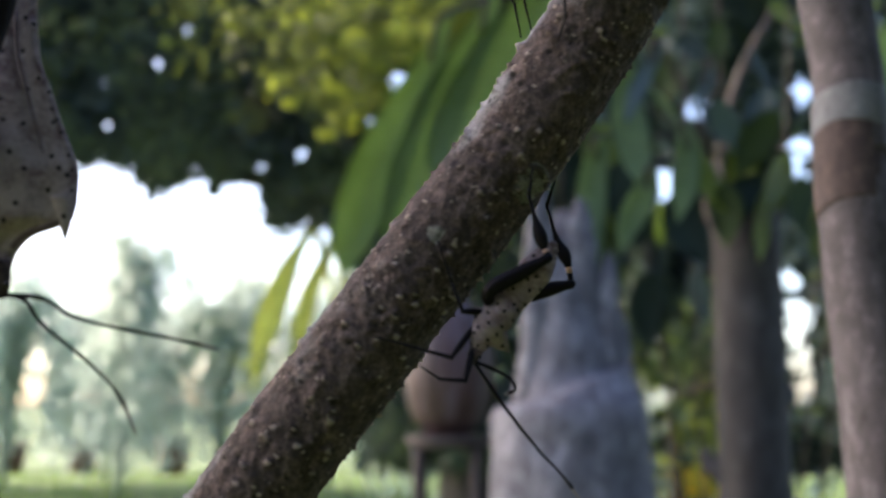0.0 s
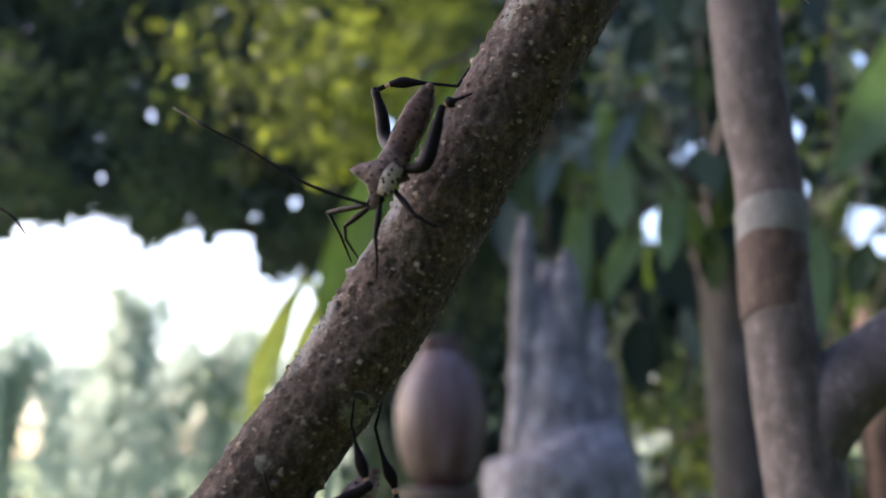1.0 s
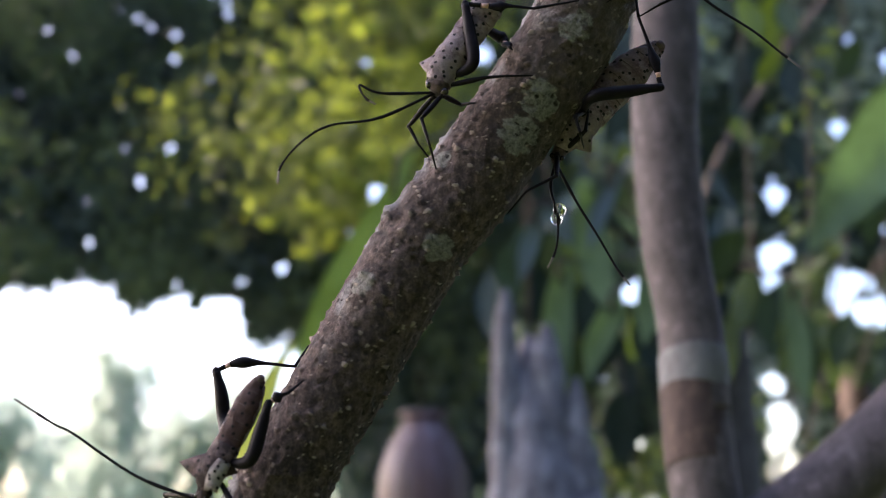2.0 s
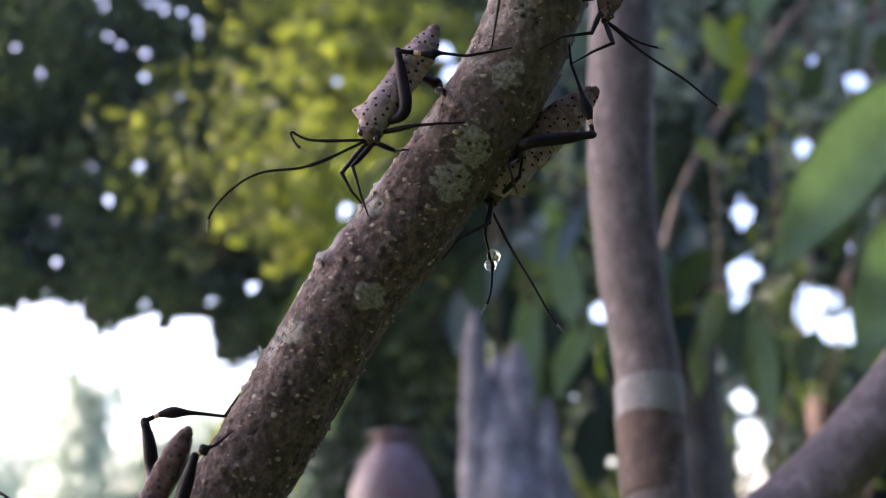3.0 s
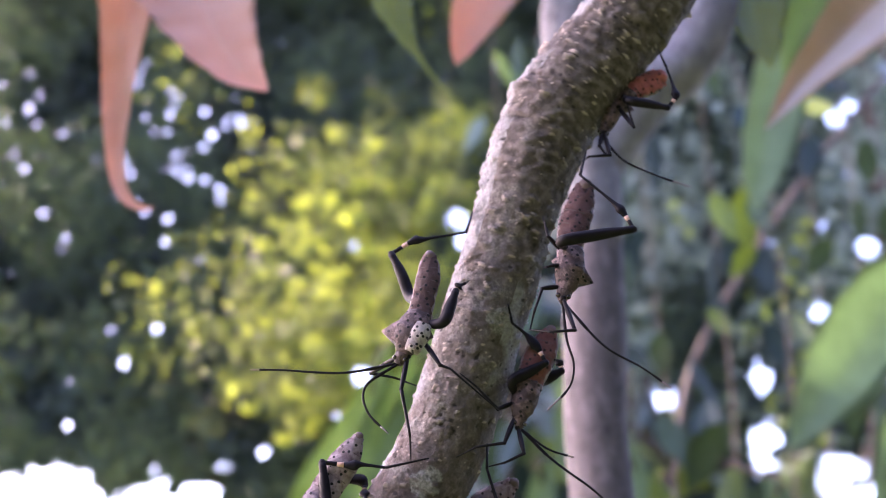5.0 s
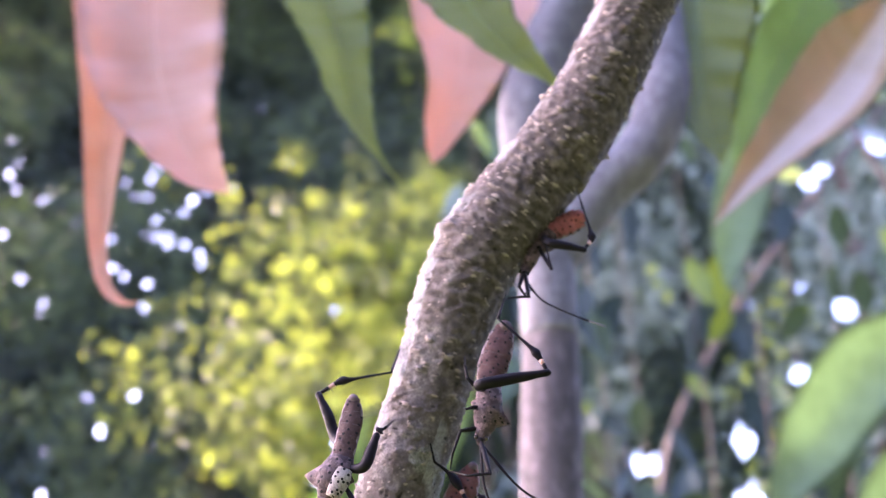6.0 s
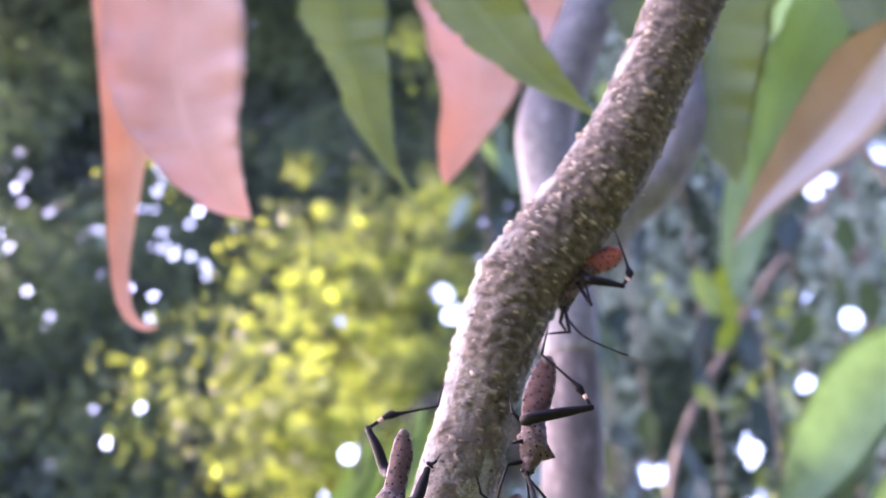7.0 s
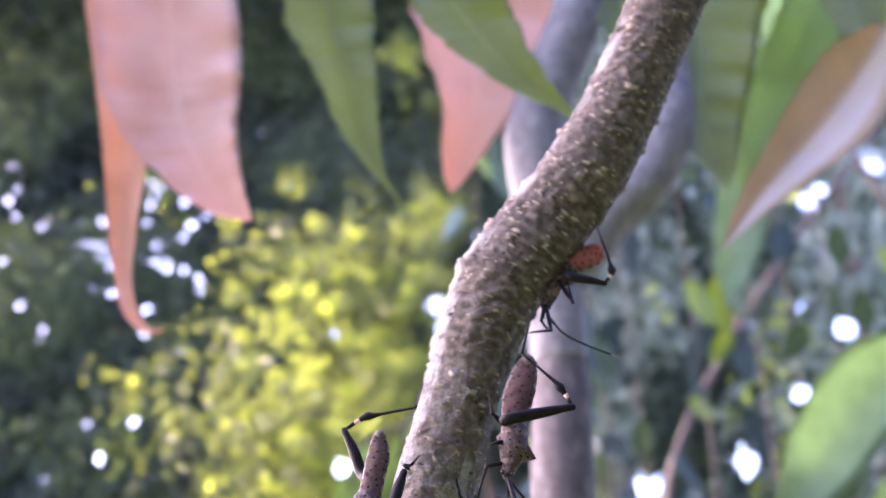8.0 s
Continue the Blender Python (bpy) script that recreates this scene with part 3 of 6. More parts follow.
def leg(root, name, points, rows):
    """A jointed leg: the femur with its knee, the tibia and the foot. Hind legs have swollen thighs and a leaf-like pale-ringed shin."""
    p = np.array(points) / 1000.0
    gap = np.linalg.norm(rows[1:-1, :3] - p[0], axis=1)
    near = rows[1 + int(np.argmin(gap))]
    if gap.min() > near[3] * 0.75:
        p[0] = near[:3] + (p[0] - near[:3]) * near[3] * 0.75 / gap.min()
    hind = len(p) > 5 and name == "hind_leg"
    big = max(1.0, rows[4, 3] / 0.0035)
    if gap.min() < 0.02:
        coxa = bmesh.new()
        bmesh.ops.create_icosphere(coxa, subdivisions=2, radius=0.00085 if hind else 0.0007, matrix=Matrix.Translation(p[0]))
        part("coxa", coxa, CHITIN, root)
    if hind:
        thigh = glide(np.vstack([p[0], p[1], (p[1] + p[2]) / 2 + 0.0002, p[2]]), 6)
        share = np.linspace(0, 1, len(thigh))
        girth = 0.00052 + 0.00062 * np.sin(np.clip(share * 1.12, 0, 1) * math.pi) ** 0.7 + 0.0003 * share
        femur = part(name, tube(thigh, girth * big, 12, 0.85), CHITIN, root, "swollen black hind leg")
        shin = glide(p[2:-1], 8)
        q = np.linspace(0, 1, len(shin))
        width = big * (0.00040 + 0.00075 * np.exp(-((q - 0.46) / 0.17) ** 2) - 0.00012 * q)
        ring = (q > 0.15) & (q < 0.26)
        first = max(2, int(np.argmax(ring)))
        last = max(first + 2, len(ring) - int(np.argmax(ring[::-1])))
        part("tibia", tube(shin[:first + 1], width[:first + 1] * 1.15, 10, 0.8), CHITIN, femur)
        part("pale_ring", tube(shin[first:last], width[first:last] * 1.04, 10, 0.75), PALE_CHITIN, femur, "pale orange ring on the shin")
        part("tibia", tube(shin[last - 1:], width[last - 1:], 10, 0.55), CHITIN, femur, "leaf-like flattened black shin")
        foot = glide(p[-2:], 6)
        part("foot", tube(foot, np.linspace(0.00032, 0.00016, len(foot)), 8), CHITIN, femur)
        knee = bmesh.new()
        bmesh.ops.create_icosphere(knee, subdivisions=2, radius=0.00072, matrix=Matrix.Translation(p[2]))
        part("knee", knee, CHITIN, femur)
        return
    rows = glide(p[:2], 8)
    q = np.linspace(0, 1, len(rows))
    femur = part(name, tube(rows, 0.00034 + 0.0002 * np.sin(q * math.pi), 9), CHITIN, root)
    rows = glide(p[1:-1] if len(p) > 3 else p[1:], 8)
    part("tibia", tube(rows, np.linspace(0.00036, 0.00024, len(rows)), 8), CHITIN, femur)
    rows = glide(p[-2:], 8)
    part("foot", tube(rows, np.linspace(0.00025, 0.00013, len(rows)), 8), CHITIN, femur)
    knee = bmesh.new()
    bmesh.ops.create_icosphere(knee, subdivisions=2, radius=0.00042, matrix=Matrix.Translation(p[1]))
    part("knee", knee, CHITIN, femur)


def common_body(root, rows, spike, shell, belly, red):
    """Thorax and raised abdomen along the rows of the spine."""
    # the shield behind the head, with a sharp shoulder on each side
    chest = oval_body(glide(rows[2:6], 8), 0.72, 24)
    tip = np.array(spike) / 1000.0
    centre = rows[3, :3]
    for point, size in ((tip, 1.0), (2 * centre - tip + (rows[5, :3] - rows[3, :3]) * 0.35, 0.75)):
        root_mid = centre + (point - centre) * 0.30
        spine_way = (rows[5, :3] - rows[3, :3])
        spine_way /= np.linalg.norm(spine_way)
        wide = rows[3, 3] * 0.85 * size
        depth = np.array((0, 1, 0)) * rows[3, 3] * 0.42
        end = centre + (point - centre) * size
        corners = [root_mid + spine_way * wide * 1.5 + depth, root_mid + spine_way * wide * 1.5 - depth, root_mid - spine_way * wide * 0.7 - depth, root_mid - spine_way * wide * 0.7 + depth]
        mid = [c * 0.42 + end * 0.58 + (c - root_mid) * 0.05 for c in corners]
        one, two, last = [bm_v for bm_v in map(chest.verts.new, corners)], [bm_v for bm_v in map(chest.verts.new, mid)], chest.verts.new(end)
        for j in range(4):
            chest.faces.new((one[j], one[(j + 1) % 4], two[(j + 1) % 4], two[j]))
            chest.faces.new((two[j], two[(j + 1) % 4], last))
    part("thorax", chest, shell, root, "pale spotted shield with pointed shoulders")
    # the wing covers and the raised abdomen
    rows[-1, 3] *= 1.9
    rows[-2, 3] *= 1.12
    tail = glide(rows[4:], 9)
    swell = np.linspace(0, 1, len(tail))
    tail[:, 3] *= 1 + 0.022 * np.sin(swell * 38)
    abdomen = part("abdomen", oval_body(tail, 0.5, 24), belly, root, "black-dotted abdomen" if red < 0.3 else "reddish black-dotted abdomen")
    for k in (12, 18, 24, 30, 36):
        ring = tail[min(k, len(tail) - 3):min(k, len(tail) - 3) + 2].copy()
        ring[1] = ring[0] + (ring[1] - ring[0]) * 0.25
        part("segment_seam", tube(ring[:, :3], ring[:, 3] * 1.012, 24, 0.5), SEAM, abdomen)
    _, sides, _ = frames_along(tail[:, :3])
    for flip in (-1, 1):
        edge = tail[3:-2, :3] + sides[3:-2] * (tail[3:-2, 3] * 0.93 * flip)[:, None]
        part("abdomen_margin", tube(edge, tail[3:-2, 3] * 0.13 + 0.00006, 8), PALE_SHELL, abdomen, "pale dotted margin of the abdomen")
    end = tail[-1, :3]
    cap = bmesh.new()
    bmesh.ops.create_icosphere(cap, subdivisions=2, radius=max(0.0005, tail[-1, 3] * 0.8), matrix=Matrix.Translation(end))
    part("tail_tip", cap, SEAM if red < 0.9 else belly, abdomen)


def broad_body(root, shell):
    """The wide shield and back of the large bug, as rows of height and edge (mm), domed towards the eye."""
    rows = glide([(40, -4.0), (31, 0.4), (28.2, 0.7), (19.8, 1.9), (15.1, 3.8), (9.1, 6.2), (3.6, 8.5), (-0.1, 9.0), (-4.2, 8.6), (-5.6, 6.9), (-7.1, 3.0), (-9.5, 0.8), (-11.6, 0.2)], 6) / 1000.0
    middle, columns = -0.009, 28
    bm = bmesh.new()
    layers = []
    for back in (0, 1):
        layer = []
        for z, edge in rows:
            half = edge - middle
            line = []
            for u in np.linspace(-1, 1, columns):
                x = middle + u * half
                dome = 0.0035 * (1 - abs(u) ** 2.2) * (half / 0.018) + 0.0004 * noise.noise((x * 300, z * 260, 2.0)) * (1 - abs(u) ** 4)
                groove = 0.0007 * math.exp(-((u - 0.80) / 0.05) ** 2)
                line.append(bm.verts.new((x, 0.0016 if back else -dome + groove, z)))
            layer.append(line)
        layers.append(layer)
    for back, layer in enumerate(layers):
        for a, b in zip(layer, layer[1:]):
            for k in range(columns - 1):
                quad = (a[k], a[k + 1], b[k + 1], b[k])
                bm.faces.new(quad if back else quad[::-1])
    front, rear = layers
    for k in (0, columns - 1):
        for q in range(len(rows) - 1):
            bm.faces.new((front[q][k], front[q + 1][k], rear[q + 1][k], rear[q][k]))
    shield = part("shield", bm, shell, root, "broad pinkish-grey shield with a few black dots")
    edge = np.array([(x - 0.0003, 0.0003, z) for z, x in rows[14:46]])
    part("shield_margin", tube(edge, np.full(len(edge), 0.0006), 8), PALE_SHELL, shield, "pale thickened margin")
    seam = np.array([(middle + 0.80 * (x - middle), -0.0014, z) for z, x in rows[14:36]])
    part("seam", tube(seam, np.linspace(0.0003, 0.0001, len(seam)), 6), SEAM, shield)
    spike = glide([(0.0074, -0.0004, -0.0015, 0.0016), (0.0081, -0.0002, -0.0048, 0.0011), (0.0083, 0.0, -0.0081, 0.0001)], 6)
    part("shoulder_spine", tube(spike[:, :3], spike[:, 3], 10, 0.6), shell, shield, "sharp shoulder spine")
    rim = np.array([(x - 0.0002, -0.0002, z) for z, x in rows[50:66]])
    part("lower_rim", tube(rim, np.full(len(rim), 0.00045), 8), SEAM, shield)


def bug(place, red, spine, spike, legs, antennae, label, drop=None, cream=False, pale=False, broad=False):
    """A leaf-footed bug: spine rows (mm from its middle) run from the nose to the tail."""
    root = new("leaf_footed_bug")
    root.location = place
    tagged(root, label, "insect", group="bugs on the branch")
    rows = np.array(spine) / 1000.0
    shell = BROAD_SHELL if broad else PALE_SHELL if pale else SHELL
    belly = BROAD_SHELL if broad else belly_material(red, pale)
    for k in (0, 1):
        rows[k, :3] = rows[2, :3] + (rows[k, :3] - rows[2, :3]) * 0.62
    head = oval_body(glide(rows[0:3], 6), 0.85)
    head = part("head", head, HEAD_SHELL, root)
    along = rows[1, :3] - rows[0, :3]
    along /= np.linalg.norm(along)
    across = np.cross(along, (0, 1, 0))
    across /= np.linalg.norm(across)
    for flip in (-1, 1):
        eye = bmesh.new()
        size = rows[1, 3] * 0.42
        bmesh.ops.create_icosphere(eye, subdivisions=2, radius=size, matrix=Matrix.Translation(rows[1, :3] + across * flip * rows[1, 3] * 0.82 + np.array((0, -0.4, 0)) * rows[1, 3]))
        part("eye", eye, EYE, head)
    beak = glide(np.vstack([rows[0, :3], rows[1, :3] + (0, rows[1, 3] * 1.1, 0), rows[3, :3] + (0, rows[3, 3] * 0.8, 0)]), 6)
    part("beak", tube(beak, np.full(len(beak), 0.00022), 7), CHITIN, head)
    if broad:
        broad_body(root, shell)
    else:
        common_body(root, rows, spike, shell, belly, red)
    if cream:
        face = oval_body(glide(np.vstack([rows[2], rows[3] * (1, 1, 1, 0.62), rows[4] * (1, 1, 1, 0.5)]) + np.array((rows[3, 3] * 0.55, -rows[3, 3] * 0.42, 0, 0)), 6), 0.8, 16)
        part("breast", face, FACE, root, "cream underside with black specks")
    for name, points in legs:
        leg(root, name, points, rows)
    for points in antennae:
        points = np.array(points) / 1000.0
        points[0] = rows[0, :3] * 0.7 + rows[1, :3] * 0.3
        line = glide(points, 9)
        q = np.linspace(0, 1, len(line))
        thick = 0.00030 - 0.00013 * q + 0.00007 * (np.sin(q * 9.4) > 0.93)
        cut = int(len(line) * 0.86)
        feeler = part("antenna", tube(line[:cut + 1], thick[:cut + 1], 8), CHITIN, root)
        part("antenna_tip", tube(line[cut:], thick[cut:] * 1.05, 8), TIP, feeler)
    if drop:
        for shift, size in (((0.35, -0.35, 0.7), 0.00125), ((-0.3, -0.3, -1.0), 0.00115)):
            bm = bmesh.new()
            bmesh.ops.create_icosphere(bm, subdivisions=4, radius=size, matrix=Matrix.Translation(np.array(place) + (np.array(drop) + shift) / 1000.0) @ Matrix.Diagonal((1, 1, 1.12, 1)))
            tagged(part("water_drop", bm, DROP, None), "clear round water drop clinging to an antenna", "water drop", group="drops on an antenna")
    return root


LABELS = {
    "A": "black-legged bug with grey spotted body hanging under the branch",
    "B": "grey spotted bug with one long straight antenna",
    "C": "pale grey bug with black dots and curved antennae",
    "D": "pale dotted bug whose antenna carries water drops",
    "E": "slim reddish bug with black specks and folded legs",
    "F": "bug with a raised brown abdomen and pointed shoulders",
    "G": "bug with pinkish dotted abdomen and a large bent hind leg",
    "H": "small bug with a bright red abdomen",
    "L": "large broad-shouldered grey bug with two long antennae",
    "M": "grey bug with thin curved antennae on the side stem",
}
bug((0.1367, 0.0260, 0.9226), 0.15,
    spine=((-4.0, 0.0, -8.3, 0.44), (-3.5, 0.0, -6.4, 0.88), (-2.9, 0.0, -4.8, 1.14), (-1.6, 0.0, -2.0, 2.37), (0.0, 0.0, 0.0, 2.55), (1.9, 0.0, 2.4, 2.28), (4.6, 0.0, 5.5, 2.37), (6.5, 0.0, 7.9, 2.11), (8.9, 0.0, 11.4, 0.53)),
    spike=(2.1, 0.0, -5.3),
    legs=(
        ("hind_leg", ((-1.0, 0.0, 1.7), (-0.9, -2.0, 4.1), (8.1, -2.0, 9.2), (7.3, -2.0, 11.1), (6.1, -2.0, 15.2), (5.1, -2.0, 19.0), (5.7, -2.6, 23.4))),
        ("hind_leg", ((3.4, 2.0, 3.0), (4.8, 4.0, 3.9), (12.2, 4.0, 5.9), (11.5, 4.0, 9.5), (9.9, 4.0, 13.3), (8.4, 4.0, 18.6), (9.7, 3.1, 22.7))),
        ("middle_leg", ((-1.7, 0.0, 1.0), (-5.1, -2.0, 0.8), (-6.8, -2.0, 5.2), (-9.0, -2.4, 11.7))),
        ("front_leg", ((-3.1, 0.0, -0.7), (-6.8, -2.0, -6.2), (-11.9, -2.0, -4.9), (-19.3, -1.7, -2.9))),
        ("front_leg", ((-4.0, 0.0, -2.9), (-4.7, -2.0, -9.7), (-8.5, -2.0, -9.5), (-12.0, 5.2, -7.2))),
    ),
    antennae=(
        ((-3.3, 0.0, -7.2), (1.4, 0.0, -13.6), (6.1, 0.0, -19.5), (10.3, 0.0, -24.0), (12.7, 0.0, -27.3)),
        ((-2.5, 0.0, -5.9), (1.4, 0.0, -8.7), (2.9, 0.0, -10.8), (1.2, 0.0, -11.7)),
    ), pale=True, label=LABELS["A"])
bug((0.1487, 0.0160, 0.9826), 0.25,
    spine=((-3.1, 0.0, -7.9, 0.46), (-2.7, 0.0, -6.4, 1.02), (-2.2, -0.0, -4.9, 1.20), (-1.3, 0.0, -1.9, 2.58), (0.0, 0.0, 0.0, 2.58), (1.5, 0.0, 2.9, 2.22), (3.3, 0.0, 6.5, 2.31), (5.1, 0.0, 10.4, 1.85), (6.7, 0.0, 13.9, 0.55)),
    spike=(-6.7, 0.0, 0.0),
    legs=(
        ("hind_leg", ((-0.5, 4.0, 4.8), (-1.3, 8.0, 7.3), (-3.2, 8.0, 16.7), (0.3, 8.0, 18.0), (4.7, 8.0, 18.0), (11.3, 8.0, 17.2), (13.4, 10.0, 21.4))),
        ("hind_leg", ((3.7, -0.0, -0.7), (5.8, -2.0, -0.1), (8.6, -2.0, 9.4), (10.3, -2.0, 10.5), (12.1, -2.0, 11.2), (13.8, 3.9, 14.2))),
        ("middle_leg", ((1.7, 0.0, -4.2), (4.2, -2.0, -8.5), (7.3, -2.0, -10.4), (9.9, 4.1, -8.8))),
        ("front_leg", ((0.0, 0.0, -6.1), (-2.1, -2.0, -11.9), (-1.8, -2.0, -15.5), (-2.6, 5.6, -17.5))),
        ("front_leg", ((-4.4, 2.0, -7.2), (-7.8, 4.0, -8.7), (-7.6, 4.0, -10.9), (-6.2, 10.0, -12.9))),
        ("middle_leg", ((-5.6, 4.0, -5.7), (-11.2, 8.0, -5.2), (-9.0, 8.0, -9.3), (-7.7, 13.0, -13.0))),
    ),
    antennae=(
        ((-5.3, 0.0, -6.9), (-13.8, 0.0, -2.3), (-25.1, 0.0, 4.9), (-28.9, 0.0, 6.8), (-36.2, 0.0, 11.2)),
    ), cream=True, label=LABELS["B"])
bug((0.1897, 0.0100, 1.0541), 0.1,
    spine=((-3.4, 0.0, -8.2, 0.73), (-2.7, 0.0, -6.9, 1.88), (-2.3, 0.0, -5.1, 2.41), (-1.3, 0.0, -2.2, 2.93), (0.0, 0.0, 0.0, 3.03), (2.4, 0.0, 3.4, 2.82), (5.1, 0.0, 7.5, 2.93), (7.3, 0.0, 11.0, 2.51), (9.9, 0.0, 15.7, 0.63)),
    spike=(-5.8, 0.0, -0.7),
    legs=(
        ("hind_leg", ((1.2, 0.0, -3.9), (4.0, -2.0, -2.1), (2.9, -2.0, 10.1), (8.4, -2.0, 9.4), (10.8, -2.0, 9.5), (15.5, -2.0, 8.8), (24.1, -1.2, 10.7))),
        ("hind_leg", ((7.0, 4.0, 7.8), (9.2, 8.0, 8.8), (10.6, 8.0, 7.6), (10.8, 4.6, 5.0), (11.2, 3.4, 3.9), (11.7, 3.3, 3.2))),
        ("middle_leg", ((0.2, 0.0, -5.5), (5.8, -2.0, -5.0), (9.9, -2.0, -4.7), (15.1, 1.2, -3.2))),
        ("front_leg", ((-1.3, 0.0, -7.6), (-5.4, -2.0, -12.6), (-4.0, -2.0, -17.8), (-3.0, 5.8, -19.7))),
        ("front_leg", ((-4.4, 3.0, -8.1), (-8.1, 6.0, -10.7), (-6.3, 6.0, -14.3), (-4.4, 9.3, -15.9))),
        ("middle_leg", ((-0.5, 4.0, -7.4), (1.8, 8.0, -5.6), (3.5, 5.7, -6.4), (4.6, 5.2, -6.6))),
    ),
    antennae=(
        ((-5.4, 0.0, -8.3), (-13.2, 0.0, -11.5), (-21.9, 0.0, -12.7), (-26.8, 0.0, -15.5), (-30.6, 0.0, -20.1), (-31.2, 0.0, -23.8)),
        ((-5.4, 0.0, -8.1), (-12.8, 0.0, -6.6), (-16.7, 0.0, -4.9), (-15.7, 0.0, -7.4), (-13.8, 0.0, -8.8)),
    ), pale=True, label=LABELS["C"])
bug((0.2153, 0.0235, 1.0468), 0.3,
    spine=((-6.5, 0.0, -10.4, 0.55), (-5.9, 0.0, -8.4, 1.22), (-4.7, 0.0, -5.9, 1.44), (-2.0, 0.0, -2.3, 3.11), (0.0, 0.0, 0.0, 3.44), (3.6, 0.0, 3.9, 3.44), (7.5, 0.0, 8.2, 3.77), (11.2, 0.0, 11.7, 3.00), (16.2, 0.0, 15.9, 0.78)),
    spike=(1.3, 0.0, -6.5),
    legs=(
        ("hind_leg", ((-0.6, -5.3, 1.8), (0.5, -10.5, 0.4), (13.3, -10.5, 2.0), (12.8, -10.5, 5.9), (11.9, -10.5, 10.1), (10.2, -10.5, 16.6), (10.6, -7.2, 24.9))),
        ("middle_leg", ((0.6, -4.8, 2.9), (-2.7, -9.5, -3.0), (-2.0, -9.5, -6.3), (-0.6, -3.5, -7.0))),
        ("middle_leg", ((-0.2, -1.8, -6.6), (-0.1, -3.5, -3.4), (0.6, -3.5, 0.1), (0.9, -2.5, 2.6))),
        ("front_leg", ((-5.6, -3.3, -6.8), (-6.4, -6.5, -13.5), (-12.1, -6.5, -16.4), (-15.4, -0.5, -18.8))),
    ),
    antennae=(
        ((-6.8, 0.0, -7.7), (-6.9, 0.0, -13.4), (-5.9, 0.0, -18.9), (-6.0, 0.0, -23.3), (-6.7, 0.0, -26.5), (-8.2, 0.0, -29.4)),
        ((-5.3, 0.0, -9.1), (-2.2, 0.0, -16.3), (1.6, 0.0, -23.5), (4.8, 0.0, -29.9), (7.0, 0.0, -33.1)),
    ), drop=(-5.8, 0.0, -18.9), pale=True, label=LABELS["D"])
bug((0.2339, 0.0105, 1.0776), 0.6,
    spine=((-2.0, 0.0, -8.2, 0.59), (-1.6, 0.0, -6.3, 1.19), (-1.3, 0.0, -4.6, 1.54), (-0.7, 0.0, -2.2, 2.49), (0.0, 0.0, 0.0, 2.73), (1.2, 0.0, 3.2, 2.61), (2.6, 0.0, 6.8, 3.08), (4.3, -0.0, 10.2, 2.61), (6.3, 0.0, 14.6, 0.83)),
    spike=(1.3, 0.0, -3.1),
    legs=(
        ("hind_leg", ((-3.0, 0.0, 0.7), (-2.6, -2.0, 2.8), (4.5, -2.0, 6.6), (3.1, -2.0, 9.8), (0.7, -2.0, 13.1), (-2.2, -4.2, 14.8), (-3.0, -5.9, 18.5))),
        ("hind_leg", ((2.9, 2.8, 3.6), (4.5, 5.5, 5.2), (8.7, 5.5, 7.3), (8.5, 5.5, 8.7), (7.8, 5.5, 9.7), (7.1, 5.5, 10.5), (6.5, 4.5, 10.6))),
        ("middle_leg", ((-2.6, 0.0, -0.7), (-5.9, -2.0, -3.1), (-10.1, -4.1, 1.0), (-13.5, -4.5, 3.9))),
        ("front_leg", ((-3.0, 0.0, -3.6), (-4.9, -2.0, -10.1), (-10.6, -2.0, -10.8), (-14.7, 0.1, -12.3))),
        ("front_leg", ((-2.3, 0.0, -7.4), (-1.1, -2.0, -12.3), (-5.1, -2.0, -14.1), (-8.2, 4.0, -13.4))),
    ),
    antennae=(
        ((-1.3, 0.0, -7.9), (3.8, 0.0, -10.9), (9.0, 0.0, -12.8)),
        ((-1.3, 0.0, -8.4), (4.7, 0.0, -13.2), (12.1, 0.0, -19.1), (16.1, 0.0, -23.1), (19.8, 0.0, -26.6)),
    ), label=LABELS["E"])
